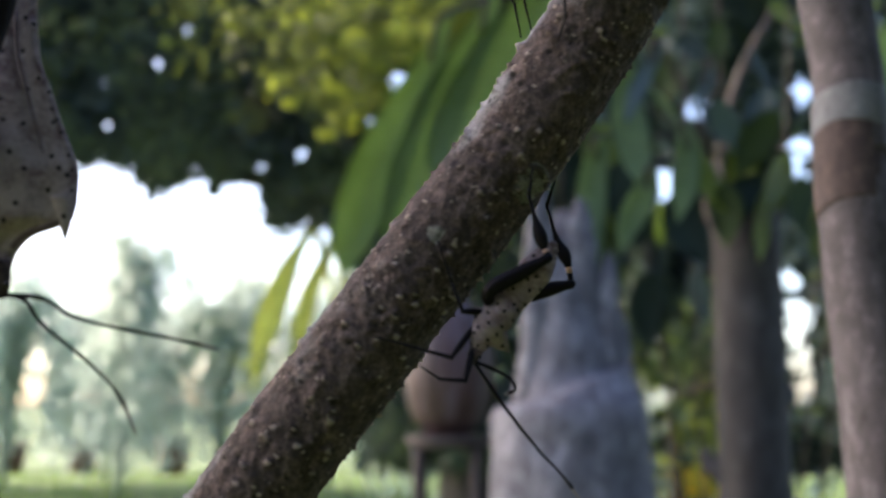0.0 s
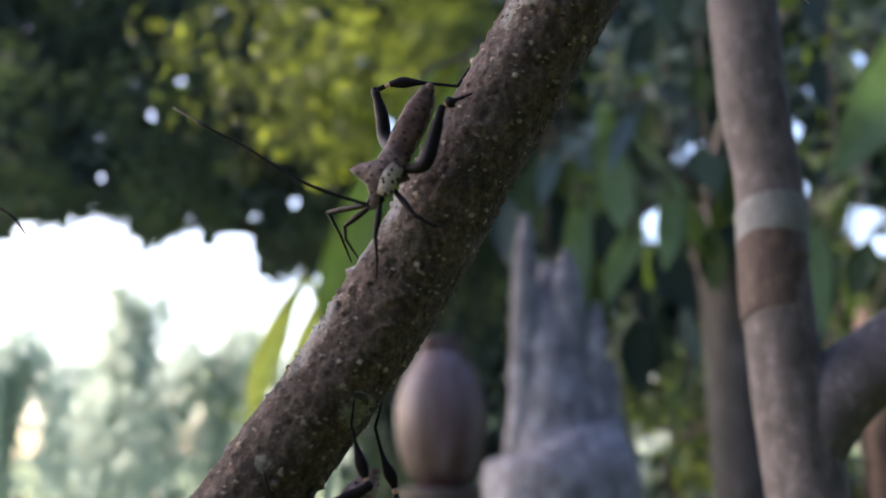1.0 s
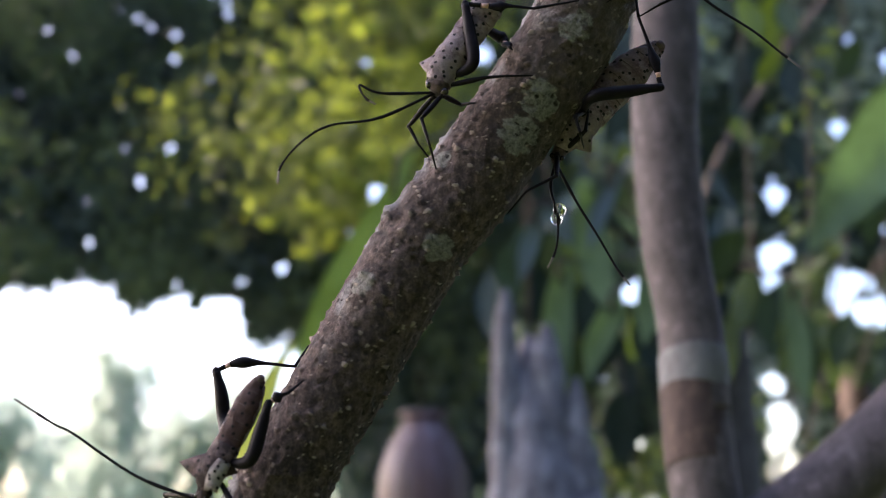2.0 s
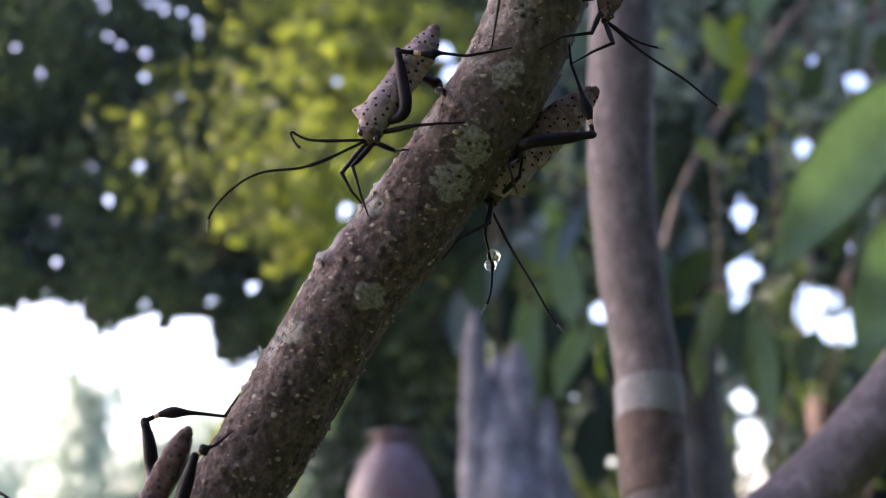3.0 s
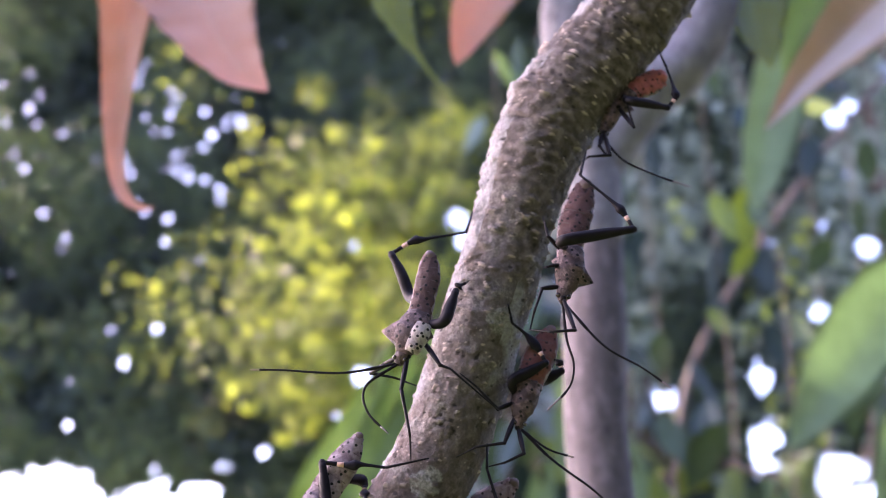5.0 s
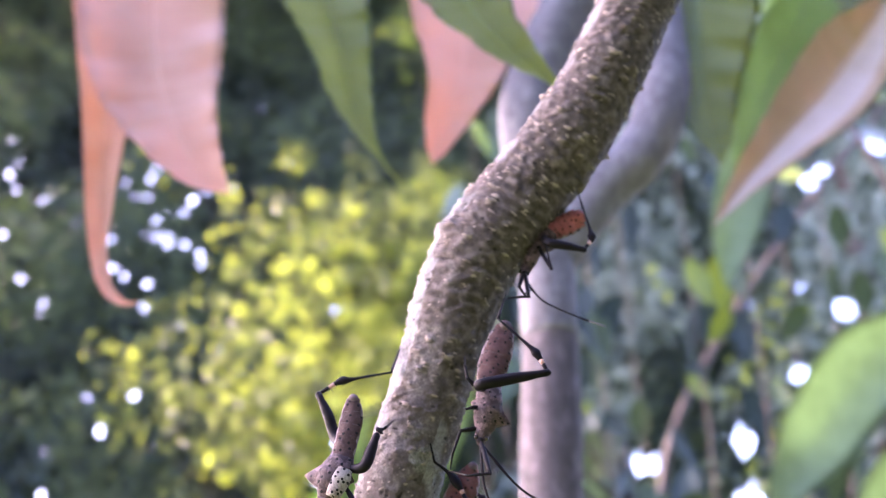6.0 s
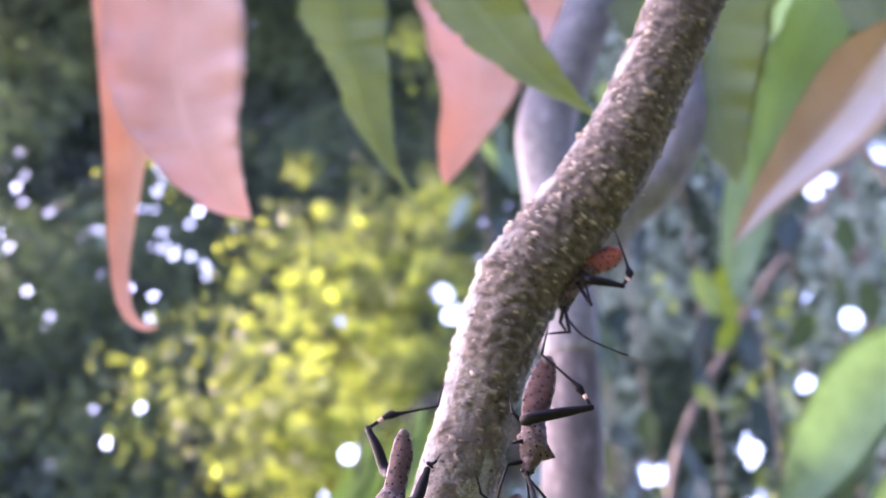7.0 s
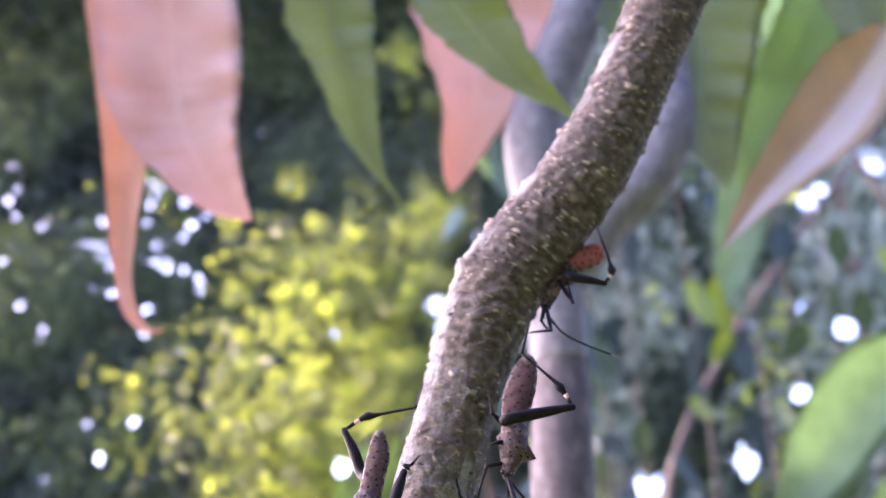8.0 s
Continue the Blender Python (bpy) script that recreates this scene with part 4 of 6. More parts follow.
bug((0.2115, -0.0050, 1.0874), 0.22,
    spine=((-3.6, 0.0, -9.0, 0.67), (-3.1, 0.0, -7.2, 1.22), (-2.4, 0.0, -5.6, 1.45), (-1.0, 0.0, -2.3, 3.34), (0.0, 0.0, 0.0, 3.34), (1.1, -0.0, 3.0, 2.34), (2.1, 0.0, 7.3, 2.23), (2.9, 0.0, 11.1, 2.00), (3.2, 0.0, 15.6, 0.78)),
    spike=(-6.6, 0.0, -0.6),
    legs=(
        ("hind_leg", ((-0.5, 3.5, 6.5), (-1.0, 7.0, 9.4), (-5.1, 7.0, 19.7), (-0.7, 7.0, 22.5), (2.4, 7.0, 23.1), (11.0, 7.0, 24.5), (13.0, 13.0, 33.5))),
        ("hind_leg", ((1.9, 0.0, 0.6), (5.6, -2.0, 0.2), (8.3, -2.0, 6.8), (9.0, -2.0, 7.8), (10.0, -2.0, 8.3), (11.5, 9.0, 14.0))),
        ("middle_leg", ((2.3, 0.0, -2.6), (4.9, -2.0, -8.6), (7.0, -2.0, -9.5), (16.0, 4.0, -15.9))),
        ("front_leg", ((0.4, 0.0, -6.6), (-2.5, -2.0, -13.2), (-0.9, -2.0, -21.9), (-1.4, 15.1, -22.3))),
        ("middle_leg", ((-5.0, 4.5, -4.9), (-9.2, 9.0, -6.2), (-4.3, 9.0, -7.3), (-0.2, 19.1, -5.8))),
    ),
    antennae=(
        ((-4.2, 0.0, -8.3), (-13.8, 0.0, -9.1), (-25.8, 0.0, -8.3), (-31.8, 0.0, -8.1)),
        ((-3.8, 0.0, -9.0), (-9.4, 0.0, -11.9), (-9.0, 0.0, -16.9), (-5.0, 0.0, -21.2)),
    ), cream=True, label=LABELS["F"])
bug((0.2438, -0.0020, 1.1022), 0.35,
    spine=((-2.8, 0.0, -10.4, 0.59), (-2.4, 0.0, -8.4, 1.30), (-1.7, 0.0, -6.4, 1.66), (-0.5, 0.0, -2.6, 3.07), (0.0, 0.0, 0.0, 2.96), (0.2, 0.0, 3.4, 2.48), (1.2, 0.0, 8.2, 3.07), (2.8, 0.0, 12.8, 2.72), (4.6, 0.0, 18.3, 1.06)),
    spike=(4.4, 0.0, -4.7),
    legs=(
        ("hind_leg", ((-3.0, -3.0, 2.4), (-2.2, -6.0, 2.1), (12.6, -6.0, 4.5), (10.8, -6.0, 8.3), (9.0, -6.0, 10.8), (2.7, -6.0, 17.5), (5.7, 0.0, 27.6))),
        ("middle_leg", ((-2.9, 0.0, -4.1), (-6.5, -2.0, -6.5), (-8.3, -2.0, -11.3), (-8.8, 4.0, -12.8))),
        ("front_leg", ((-2.5, -2.0, -9.3), (-0.9, -4.0, -16.4), (-5.4, -4.0, -16.7), (-9.2, 2.0, -13.8))),
        ("middle_leg", ((-1.9, 0.0, 2.7), (-4.5, -2.0, 5.3), (-4.9, -2.0, 8.0), (-4.6, 4.0, 13.2))),
        ("front_leg", ((-2.2, -0.0, -0.7), (-3.9, -2.0, -1.4), (-5.0, -2.0, -1.7), (-5.3, 4.0, 0.9))),
    ),
    antennae=(
        ((-2.7, 0.0, -9.7), (-2.1, 0.0, -16.7), (-1.1, 0.0, -22.1), (-2.4, 0.0, -26.8), (-6.9, -0.0, -31.2)),
        ((0.1, 0.0, -13.2), (5.0, 0.0, -18.1), (12.2, 0.0, -23.0), (17.5, 0.0, -27.4)),
    ), label=LABELS["G"])
bug((0.2597, 0.0010, 1.1450), 1.0,
    spine=((-6.8, 0.0, -11.7, 0.55), (-6.1, 0.0, -10.2, 1.10), (-4.8, 0.0, -7.7, 1.40), (-2.4, 0.0, -3.4, 1.80), (0.0, 0.0, -0.0, 2.00), (1.8, 0.0, 1.7, 2.20), (4.2, 0.0, 3.2, 2.70), (6.5, 0.0, 4.4, 2.60), (8.9, 0.0, 5.9, 1.30)),
    spike=(2.2, 0.0, -3.0),
    legs=(
        ("hind_leg", ((-0.2, -2.0, -0.7), (0.2, -5.0, -3.9), (8.4, -5.0, -6.0), (10.4, -5.0, -3.3), (10.4, -5.0, -0.6), (9.4, -5.0, 5.3), (9.2, -2.0, 12.2))),
        ("middle_leg", ((-0.9, -2.0, -2.6), (0.3, -5.0, -10.9), (-0.2, -5.0, -7.3), (0.4, -0.0, 0.8))),
        ("front_leg", ((-5.2, -2.0, -9.8), (-5.4, -4.0, -17.4), (-10.0, -4.0, -17.7), (-10.7, 2.0, -15.2))),
        ("front_leg", ((-6.0, -1.0, -9.9), (-7.3, -3.0, -14.3), (-6.3, -3.0, -16.4), (-3.6, 3.0, -11.9))),
    ),
    antennae=(
        ((-6.8, -1.0, -12.1), (-3.6, -1.0, -14.9), (-0.9, -1.0, -17.8), (5.4, -1.0, -21.3), (12.0, -1.0, -24.1)),
    ), label=LABELS["H"])
bug((0.0671, 0.0100, 0.9397), 0.05,
    spine=((0.2, 0.0, -19.4, 0.71), (0.1, 0.0, -16.4, 1.30), (-0.9, 0.0, -11.2, 1.8), (-3.0, 1.0, -7.0, 4.0), (-6.0, 1.5, 0.0, 6.0), (-8.0, 1.5, 7.1, 6.0), (-8.0, 1.5, 13.0, 5.0), (-8.0, 1.5, 23.4, 3.0), (-8.0, 1.5, 36.0, 1.5)),
    spike=(8.2, 0.0, -8.1),
    legs=(
        ("hind_leg", ((-9.0, -3.5, 3.0), (-5.2, -6.0, 10.8), (1.2, -6.0, 31.8), (3.0, -6.0, 36.0), (3.3, -6.0, 41.4), (1.2, -6.0, 46.6), (-0.6, -6.0, 50.3))),
        ("hind_leg", ((-5.0, -3.6, 1.0), (-2.9, -5.6, 2.6), (-2.7, -5.6, 7.2), (-5.0, -5.6, 9.5), (-8.0, -5.6, 12.0), (-12.0, -5.0, 15.0), (-15.0, -4.0, 16.0))),
        ("front_leg", ((-0.5, -2.0, -11.3), (-2.4, -4.0, -17.6), (-3.2, -4.0, -20.9), (-5.2, -4.0, -24.7))),
    ),
    antennae=(
        ((0.9, 0.0, -13.2), (5.5, 0.0, -16.2), (10.3, 0.0, -18.8), (18.5, 0.0, -20.6), (26.4, 0.0, -22.1), (30.8, 0.0, -23.1)),
        ((0.9, 0.0, -13.2), (3.2, 0.0, -16.5), (6.0, 0.0, -19.9), (13.2, 0.0, -25.3), (17.4, 0.0, -29.5), (20.1, 0.0, -34.7)),
    ), broad=True, label=LABELS["L"])
bug((0.0660, 0.0160, 0.9838), 0.1,
    spine=((5.5, 0.0, -5.0, 0.64), (4.7, 0.0, -4.2, 1.17), (3.8, 0.0, -3.5, 1.49), (1.4, 0.0, -1.5, 2.88), (0.0, 0.0, 0.0, 3.09), (-2.2, 0.0, 2.5, 2.88), (-4.5, 0.0, 6.5, 2.88), (-6.6, 0.0, 9.5, 2.35), (-9.4, 0.0, 13.5, 0.64)),
    spike=(0.9, 0.0, -5.8),
    legs=(
        ("hind_leg", ((-1.6, 0.0, 1.5), (0.6, -2.0, -0.4), (0.8, -2.0, 7.3), (-1.3, -2.0, 10.3), (-3.4, -2.0, 12.3), (-6.4, -2.0, 14.4), (-8.5, -2.0, 16.4))),
        ("front_leg", ((3.6, 0.0, -4.4), (3.4, -2.0, -10.0), (-0.1, -2.0, -11.8), (-3.6, -2.0, -12.7))),
    ),
    antennae=(
        ((5.4, 0.0, -4.8), (10.1, 0.0, -4.9), (11.9, -0.0, -4.9), (16.6, 0.0, -5.9), (20.6, 0.0, -8.1), (23.5, 0.0, -11.5)),
        ((5.4, 0.0, -4.1), (9.7, 0.0, -0.7), (11.5, 0.0, -0.1), (14.3, 0.0, 0.0), (15.4, 0.0, 1.4)),
    ), pale=True, label=LABELS["M"])


def side_stem():
    """The thin stem beside the branch, on which two more bugs sit."""
    rows = glide(((-0.09, 0.03, -0.02, 0.009), (-0.075, 0.028, 0.4, 0.008), (-0.058, 0.024, 0.70, 0.007), (-0.034, 0.024, 0.85, 0.0068), (-0.024, 0.024, 0.97, 0.0065), (-0.034, 0.024, 1.05, 0.006), (-0.075, 0.022, 1.18, 0.0055), (-0.14, 0.02, 1.3, 0.005)), 12)
    ob = part("young_sapling", tube(rows[:, :3], rows[:, 3] * (1 + 0.05 * np.sin(np.arange(len(rows)) * 1.9)), 18), BARK, None)
    tagged(ob, "thin rough brown sapling stem beside the slanting branch", "sapling")


side_stem()


# ---- hanging leaves ----
def leaf_blade(rows, cup=0.22, wave=0.05, steps=8, across=12, thick=0.00022, seed=0.0, notch=0.025):
    """A leaf blade through rows of (x, y, z, half width in metres): cupped, wavy at its margin, with a raised midrib; two-sided with thickness."""
    line = glide(rows, steps)
    uneven = np.array([1 + 0.05 * noise.noise((i * 0.6, seed * 4.1, 0.5)) + notch * noise.noise((i * 1.9, seed, 7.5)) for i in range(len(line))])
    pts, half = line[:, :3], np.clip(line[:, 3] * uneven, 0.0002, None)
    tangents = np.gradient(pts, axis=0)
    tangents /= np.linalg.norm(tangents, axis=1)[:, None]
    face = np.array((0.18, -1.0, -0.12))
    bm = bmesh.new()
    vein = {"vein": [], "along": [], "side": []}
    layers = []
    for lift in (0.0, thick):
        layer = []
        for i, (p, h, t) in enumerate(zip(pts, half, tangents)):
            side = np.cross(t, face)
            side /= np.linalg.norm(side)
            normal = np.cross(side, t)
            row = []
            for j in range(across + 1):
                u = 2 * j / across - 1
                ripple = wave * h * math.sin(i * 0.55 + seed * 3 + u * 1.5) * abs(u) ** 2 + 0.02 * h * noise.noise((i * 0.16, u * 2, seed))
                ribs = 0.003 * h * math.sin((i * 1.3 - abs(u) * 7.0))
                z = -cup * h * (1 - abs(u) ** 1.6) + ripple + ribs * (1 - abs(u)) + lift
                row.append(bm.verts.new(p + side * u * h + normal * z))
                vein["along"].append(i / (len(pts) - 1))
                vein["side"].append(0.5 + 0.5 * u)
                vein["vein"].append(max(math.exp(-(u / 0.06) ** 2), 0.16 * max(0.0, math.sin(i * 1.3 - abs(u) * 7.0)) ** 8))
            layer.append(row)
        layers.append(layer)
    for flip, layer in enumerate(layers):
        for a, b in zip(layer, layer[1:]):
            for j in range(across):
                quad = (a[j], a[j + 1], b[j + 1], b[j])
                bm.faces.new(quad[::-1] if flip else quad)
    low, high = layers
    for a, b in ((0, 0), (across, across)):
        for i in range(len(low) - 1):
            bm.faces.new((low[i][a], low[i + 1][a], high[i + 1][b], high[i][b]))
    return bm, vein


TINTS = {"pink": (PINK, "drooping pink-flushed young leaf with a pointed tip"), "green": (GREEN, "hanging smooth green leaf with a drawn-out tip"),
         "lime": (LIME, "pale lime-green hanging leaf"), "rust": (RUST, "rusty brown withered leaf with a pale fold")}
LEAVES = []


def hanging_leaf(place, tint, rows):
    material, label = TINTS[tint]
    seed = len(LEAVES) * 1.37
    rows = np.array(rows) / 1000.0
    bm, vein = leaf_blade(rows, 0.20 if tint != "rust" else 0.5, 0.035, seed=seed, steps=12, notch=0.09 if tint in ("green", "lime") else 0.035)
    root = new("hanging_leaf")
    root.location = place
    blade = part("blade", bm, material, root)
    for name, values in vein.items():
        blade.data.attributes.new(name, "FLOAT", "POINT").data.foreach_set("value", np.array(values, np.float32))
    way = rows[0, :3] - rows[1, :3]
    way /= np.linalg.norm(way)
    stalk = glide(np.vstack([rows[1, :3] * 0.5, rows[0, :3], way * 0.02, way * 0.03 + (0.004, 0, 0.012)]), 6)
    part("stalk", tube(stalk, np.full(len(stalk), 0.0011), 8), material, root, "thin leaf stalk")
    rib = glide(rows[:, :3] + np.array((0, 0.0003, 0)), 4)
    part("midrib", tube(rib, np.linspace(0.0009, 0.0002, len(rib)), 6), material, root)
    tagged(root, label, "leaf", group="leaves of the twig")
    LEAVES.append(root)
    return root


# the fan of leaves over the branch
hanging_leaf((0.0495, 0.1900, 1.6701), "pink", ((-0.0, 0.0, 0.0, 4.0), (8.7, 0.0, -75.7, 28.1), (19.3, 0.0, -158.9, 39.1), (29.6, 0.0, -231.6, 39.2), (34.8, 0.0, -275.1, 38.0), (42.5, -0.0, -311.4, 32.7), (50.1, 0.0, -332.5, 25.5), (59.7, -0.0, -352.8, 18.6), (70.4, 0.0, -369.5, 12.0), (80.2, 0.0, -379.7, 4.2), (84.2, 0.0, -383.8, 0.3)))
hanging_leaf((-0.0164, 0.2150, 1.7124), "pink", ((0.0, 0.0, -0.0, 7.6), (23.1, 0.0, -111.8, 14.0), (41.7, 0.0, -206.9, 14.4), (58.7, 0.0, -293.3, 12.0), (69.2, 0.0, -336.1, 13.8), (72.4, 0.0, -354.2, 12.9), (73.8, 0.0, -375.5, 10.5), (76.8, 0.0, -412.0, 7.1), (80.1, 0.0, -439.4, 4.6), (85.4, 0.0, -459.1, 3.4), (91.5, 0.0, -468.4, 2.5), (98.1, 0.0, -472.4, 1.4), (103.9, 0.0, -471.9, 0.3)))
hanging_leaf((0.1641, 0.2400, 1.6616), "green", ((0.0, 0.0, -0.0, 5.9), (1.9, 0.0, -81.7, 25.4), (6.4, 0.0, -175.1, 29.1), (11.7, -0.0, -205.0, 25.5), (19.6, -0.0, -238.2, 17.5), (24.0, 0.0, -265.1, 14.3), (29.8, 0.0, -286.7, 9.7), (36.8, 0.0, -306.7, 4.3), (42.6, -0.0, -317.7, 1.6), (48.0, 0.0, -327.7, 1.0), (54.5, 0.0, -337.1, 0.6), (63.4, 0.0, -349.1, 0.3)))
hanging_leaf((0.2909, 0.2600, 1.6129), "pink", ((0.0, 0.0, -0.0, 16.8), (-10.2, -0.0, -59.8, 47.2), (-21.1, 0.0, -109.2, 53.9), (-30.2, 0.0, -150.1, 38.7), (-34.6, -0.0, -183.8, 26.8), (-40.7, 0.0, -206.6, 18.8), (-48.7, 0.0, -228.5, 13.2), (-55.1, 0.0, -248.8, 6.8), (-58.2, 0.0, -260.7, 0.3)))
hanging_leaf((0.2202, 0.1000, 1.4101), "green", ((-0.0, 0.0, -0.0, 2.7), (8.7, 0.0, -28.0, 16.4), (19.5, 0.0, -54.4, 21.1), (31.2, 0.0, -79.3, 19.9), (42.0, 0.0, -99.5, 14.1), (53.4, 0.0, -115.7, 8.6), (62.4, 0.0, -125.8, 4.2), (71.1, 0.0, -136.6, 0.3)))
hanging_leaf((0.4751, 0.2700, 1.7156), "green", ((0.0, -0.0, -0.0, 9.1), (-21.1, 0.0, -89.0, 38.7), (-40.1, -0.0, -173.6, 45.2), (-54.3, 0.0, -238.4, 38.4), (-62.4, 0.0, -283.0, 29.6), (-65.1, 0.0, -317.9, 20.1), (-64.3, 0.0, -344.5, 10.5), (-62.9, 0.0, -362.4, 0.3)))
hanging_leaf((0.5776, 0.3000, 1.6403), "lime", ((0.0, 0.0, -0.0, 9.0), (-34.0, 0.0, -63.1, 26.7), (-69.0, 0.0, -131.9, 25.4), (-96.9, 0.0, -179.0, 22.9), (-119.0, 0.0, -220.6, 17.6), (-136.1, 0.0, -255.2, 9.7), (-147.8, 0.0, -279.7, 0.4)))
hanging_leaf((0.5273, 0.2400, 1.4549), "rust", ((0.0, 0.0, 0.0, 5.8), (-24.4, 0.0, -33.6, 23.2), (-49.2, 0.0, -64.4, 25.3), (-70.0, 0.0, -86.5, 20.8), (-90.7, 0.0, -107.7, 15.1), (-111.0, 0.0, -128.8, 9.7), (-127.1, 0.0, -148.1, 4.7), (-138.9, 0.0, -163.1, 0.3)))
hanging_leaf((0.5388, 0.2700, 1.6369), "green", ((0.0, 0.0, 0.0, 8.7), (-2.3, 0.0, -69.0, 28.9), (-3.8, 0.0, -126.2, 30.8), (-3.5, 0.0, -168.6, 22.2), (-2.1, 0.0, -196.2, 11.2), (-1.5, 0.0, -220.2, 0.4)))
hanging_leaf((0.3652, 0.2600, 1.6361), "green", ((0.0, 0.0, -0.0, 6.0), (-2.8, 0.0, -56.3, 19.7), (-4.2, 0.0, -102.6, 20.5), (-6.0, 0.0, -140.6, 14.6), (-6.9, 0.0, -161.3, 7.5), (-8.0, -0.0, -178.4, 0.4)))


def leaf_twig():
    """The twig above, from which the leaves hang."""
    rows = glide(((0.318, -0.023, 1.262, 0.0088), (0.325, 0.03, 1.40, 0.006), (0.32, 0.10, 1.52, 0.0045), (0.26, 0.16, 1.58, 0.004), (0.15, 0.2, 1.60, 0.0035), (0.02, 0.21, 1.575, 0.003)), 10)
    ob = part("leafy_twig", tube(rows[:, :3], rows[:, 3], 12), BARK, None)
    rows = glide(((0.32, 0.10, 1.52, 0.004), (0.42, 0.2, 1.66, 0.0038), (0.52, 0.27, 1.68, 0.0034), (0.60, 0.27, 1.58, 0.003), (0.60, 0.245, 1.49, 0.0026)), 8)
    part("side_shoot", tube(rows[:, :3], rows[:, 3], 10), BARK, ob)
    tagged(ob, "thin brown twig that carries hanging leaves", "twig")


leaf_twig()


# ---- the trunks ----
def sapling():
    root = new("sapling")
    root.location = (0.294, 0.27, 0)
    tagged(root, "slender grey forked sapling with a pale ring on its trunk", "tree")
    rows = [(0.03, 0.01, -0.02, 0.024), (0.026, 0.005, 0.3, 0.021), (0.014, 0.0, 0.7, 0.0195), (0.006, 0, 0.90, 0.0170), (0.001, 0, 0.96, 0.0152), (-0.001, 0, 1.02, 0.0144)]

    def limb_part(name, rows, material, label=""):
        line = glide(rows, 14)
        bump = 1 + 0.025 * np.array([noise.noise((p[2] * 40, 0.3, p[0] * 9)) for p in line])
        return part(name, tube(line[:, :3], line[:, 3] * bump, 24), material, root, label)

    limb_part("trunk", rows, SAPLING)
    for ring in (limb_part("bark_ring", [(-0.001, 0, 0.990, 0.0148), (-0.0012, 0, 1.006, 0.0148), (-0.001, 0, 1.0235, 0.0147)], RUST_RING, "rusty brown bark below the pale ring"),
                 limb_part("pale_ring", [(-0.001, 0, 1.0222, 0.0151), (0.0, 0, 1.030, 0.0152), (0.0, 0, 1.0385, 0.0151)], PALE_RING, "pale grey ring round the trunk")):
        for v in ring.data.vertices:
            v.co.z += -v.co.y * 0.34 + 0.0008 * noise.noise(v.co * 160)
    limb_part("trunk", [(0, 0, 1.015, 0.0144), (0, 0, 1.051, 0.0144), (-0.0035, 0, 1.09, 0.0150), (-0.004, 0, 1.14, 0.0156), (0.0, 0, 1.19, 0.0163), (0.004, 0, 1.24, 0.0155), (0.006, 0, 1.30, 0.0165)], SAPLING)
    limb_part("trunk", [(0.004, 0, 1.24, 0.0156), (0.006, 0, 1.295, 0.0166), (0.004, 0, 1.35, 0.018), (0.005, 0, 1.40, 0.0185), (0.022, 0, 1.45, 0.0185), (0.042, 0, 1.50, 0.018), (0.07, 0.01, 1.6, 0.016)], SKYLIT_SAPLING, "smooth upper trunk with sky glow in its paler colour")
    limb_part("limb", [(0.002, 0.0, 0.930, 0.0150), (0.020, 0, 0.957, 0.0165), (0.040, 0, 0.972, 0.0162), (0.0625, 0.0, 0.9885, 0.0155), (0.10, 0.0, 1.022, 0.0145), (0.16, 0.01, 1.085, 0.013), (0.25, 0.02, 1.18, 0.012)], SAPLING)
    limb_part("limb", [(0.008, 0.0, 1.285, 0.013), (0.042, 0, 1.335, 0.0165), (0.070, 0, 1.362, 0.0168), (0.090, 0.0, 1.405, 0.0165), (0.101, 0.01, 1.47, 0.0155), (0.12, 0.03, 1.6, 0.013)], SKYLIT_SAPLING)


sapling()


def palm():
    root = new("palm")
    root.location = (0.385, 2.3, 0)
    tagged(root, "stout lavender-grey palm trunk with a swollen collar", "palm")
    rows = glide([(0, 0, -0.02, 0.22), (0.005, 0, 0.4, 0.205), (0.005, 0, 0.8, 0.20), (0.004, 0, 0.90, 0.195), (0.0, 0, 0.945, 0.170), (-0.01, 0, 0.985, 0.126), (-0.012, 0, 1.1, 0.108), (-0.014, 0, 1.24, 0.085), (-0.012, 0, 1.36, 0.045), (-0.010, 0, 1.42, 0.012)], 12)
    collar = tube(rows[:, :3], rows[:, 3], 48)
    for v in collar.verts:
        v.co += Vector((v.co.x, v.co.y, 0)) * 0.06 * noise.noise(v.co * 11)
    part("collar", collar, PALM, root)
    for x, y, top, wide, lean in ((-0.085, -0.06, 1.53, 0.038, 0.015), (0.02, -0.05, 1.44, 0.05, 0.015), (0.115, 0.0, 1.16, 0.045, 0.01), (0.085, -0.04, 1.30, 0.036, 0.02), (-0.03, 0.03, 1.38, 0.05, -0.01)):
        rows = glide([(x, y, 0.93, wide * 1.25), (x + lean * 0.3, y, 0.93 + (top - 0.93) * 0.45, wide), (x + lean * 0.7, y, 0.93 + (top - 0.93) * 0.8, wide * 0.8), (x + lean, y, top, wide * 0.25)], 10)
        part("leaf_base", tube(rows[:, :3], rows[:, 3] * (1 + 0.05 * np.sin(np.arange(len(rows)) * 1.1)), 16, 0.7), PALM, root, "pale upright leaf base")


palm()


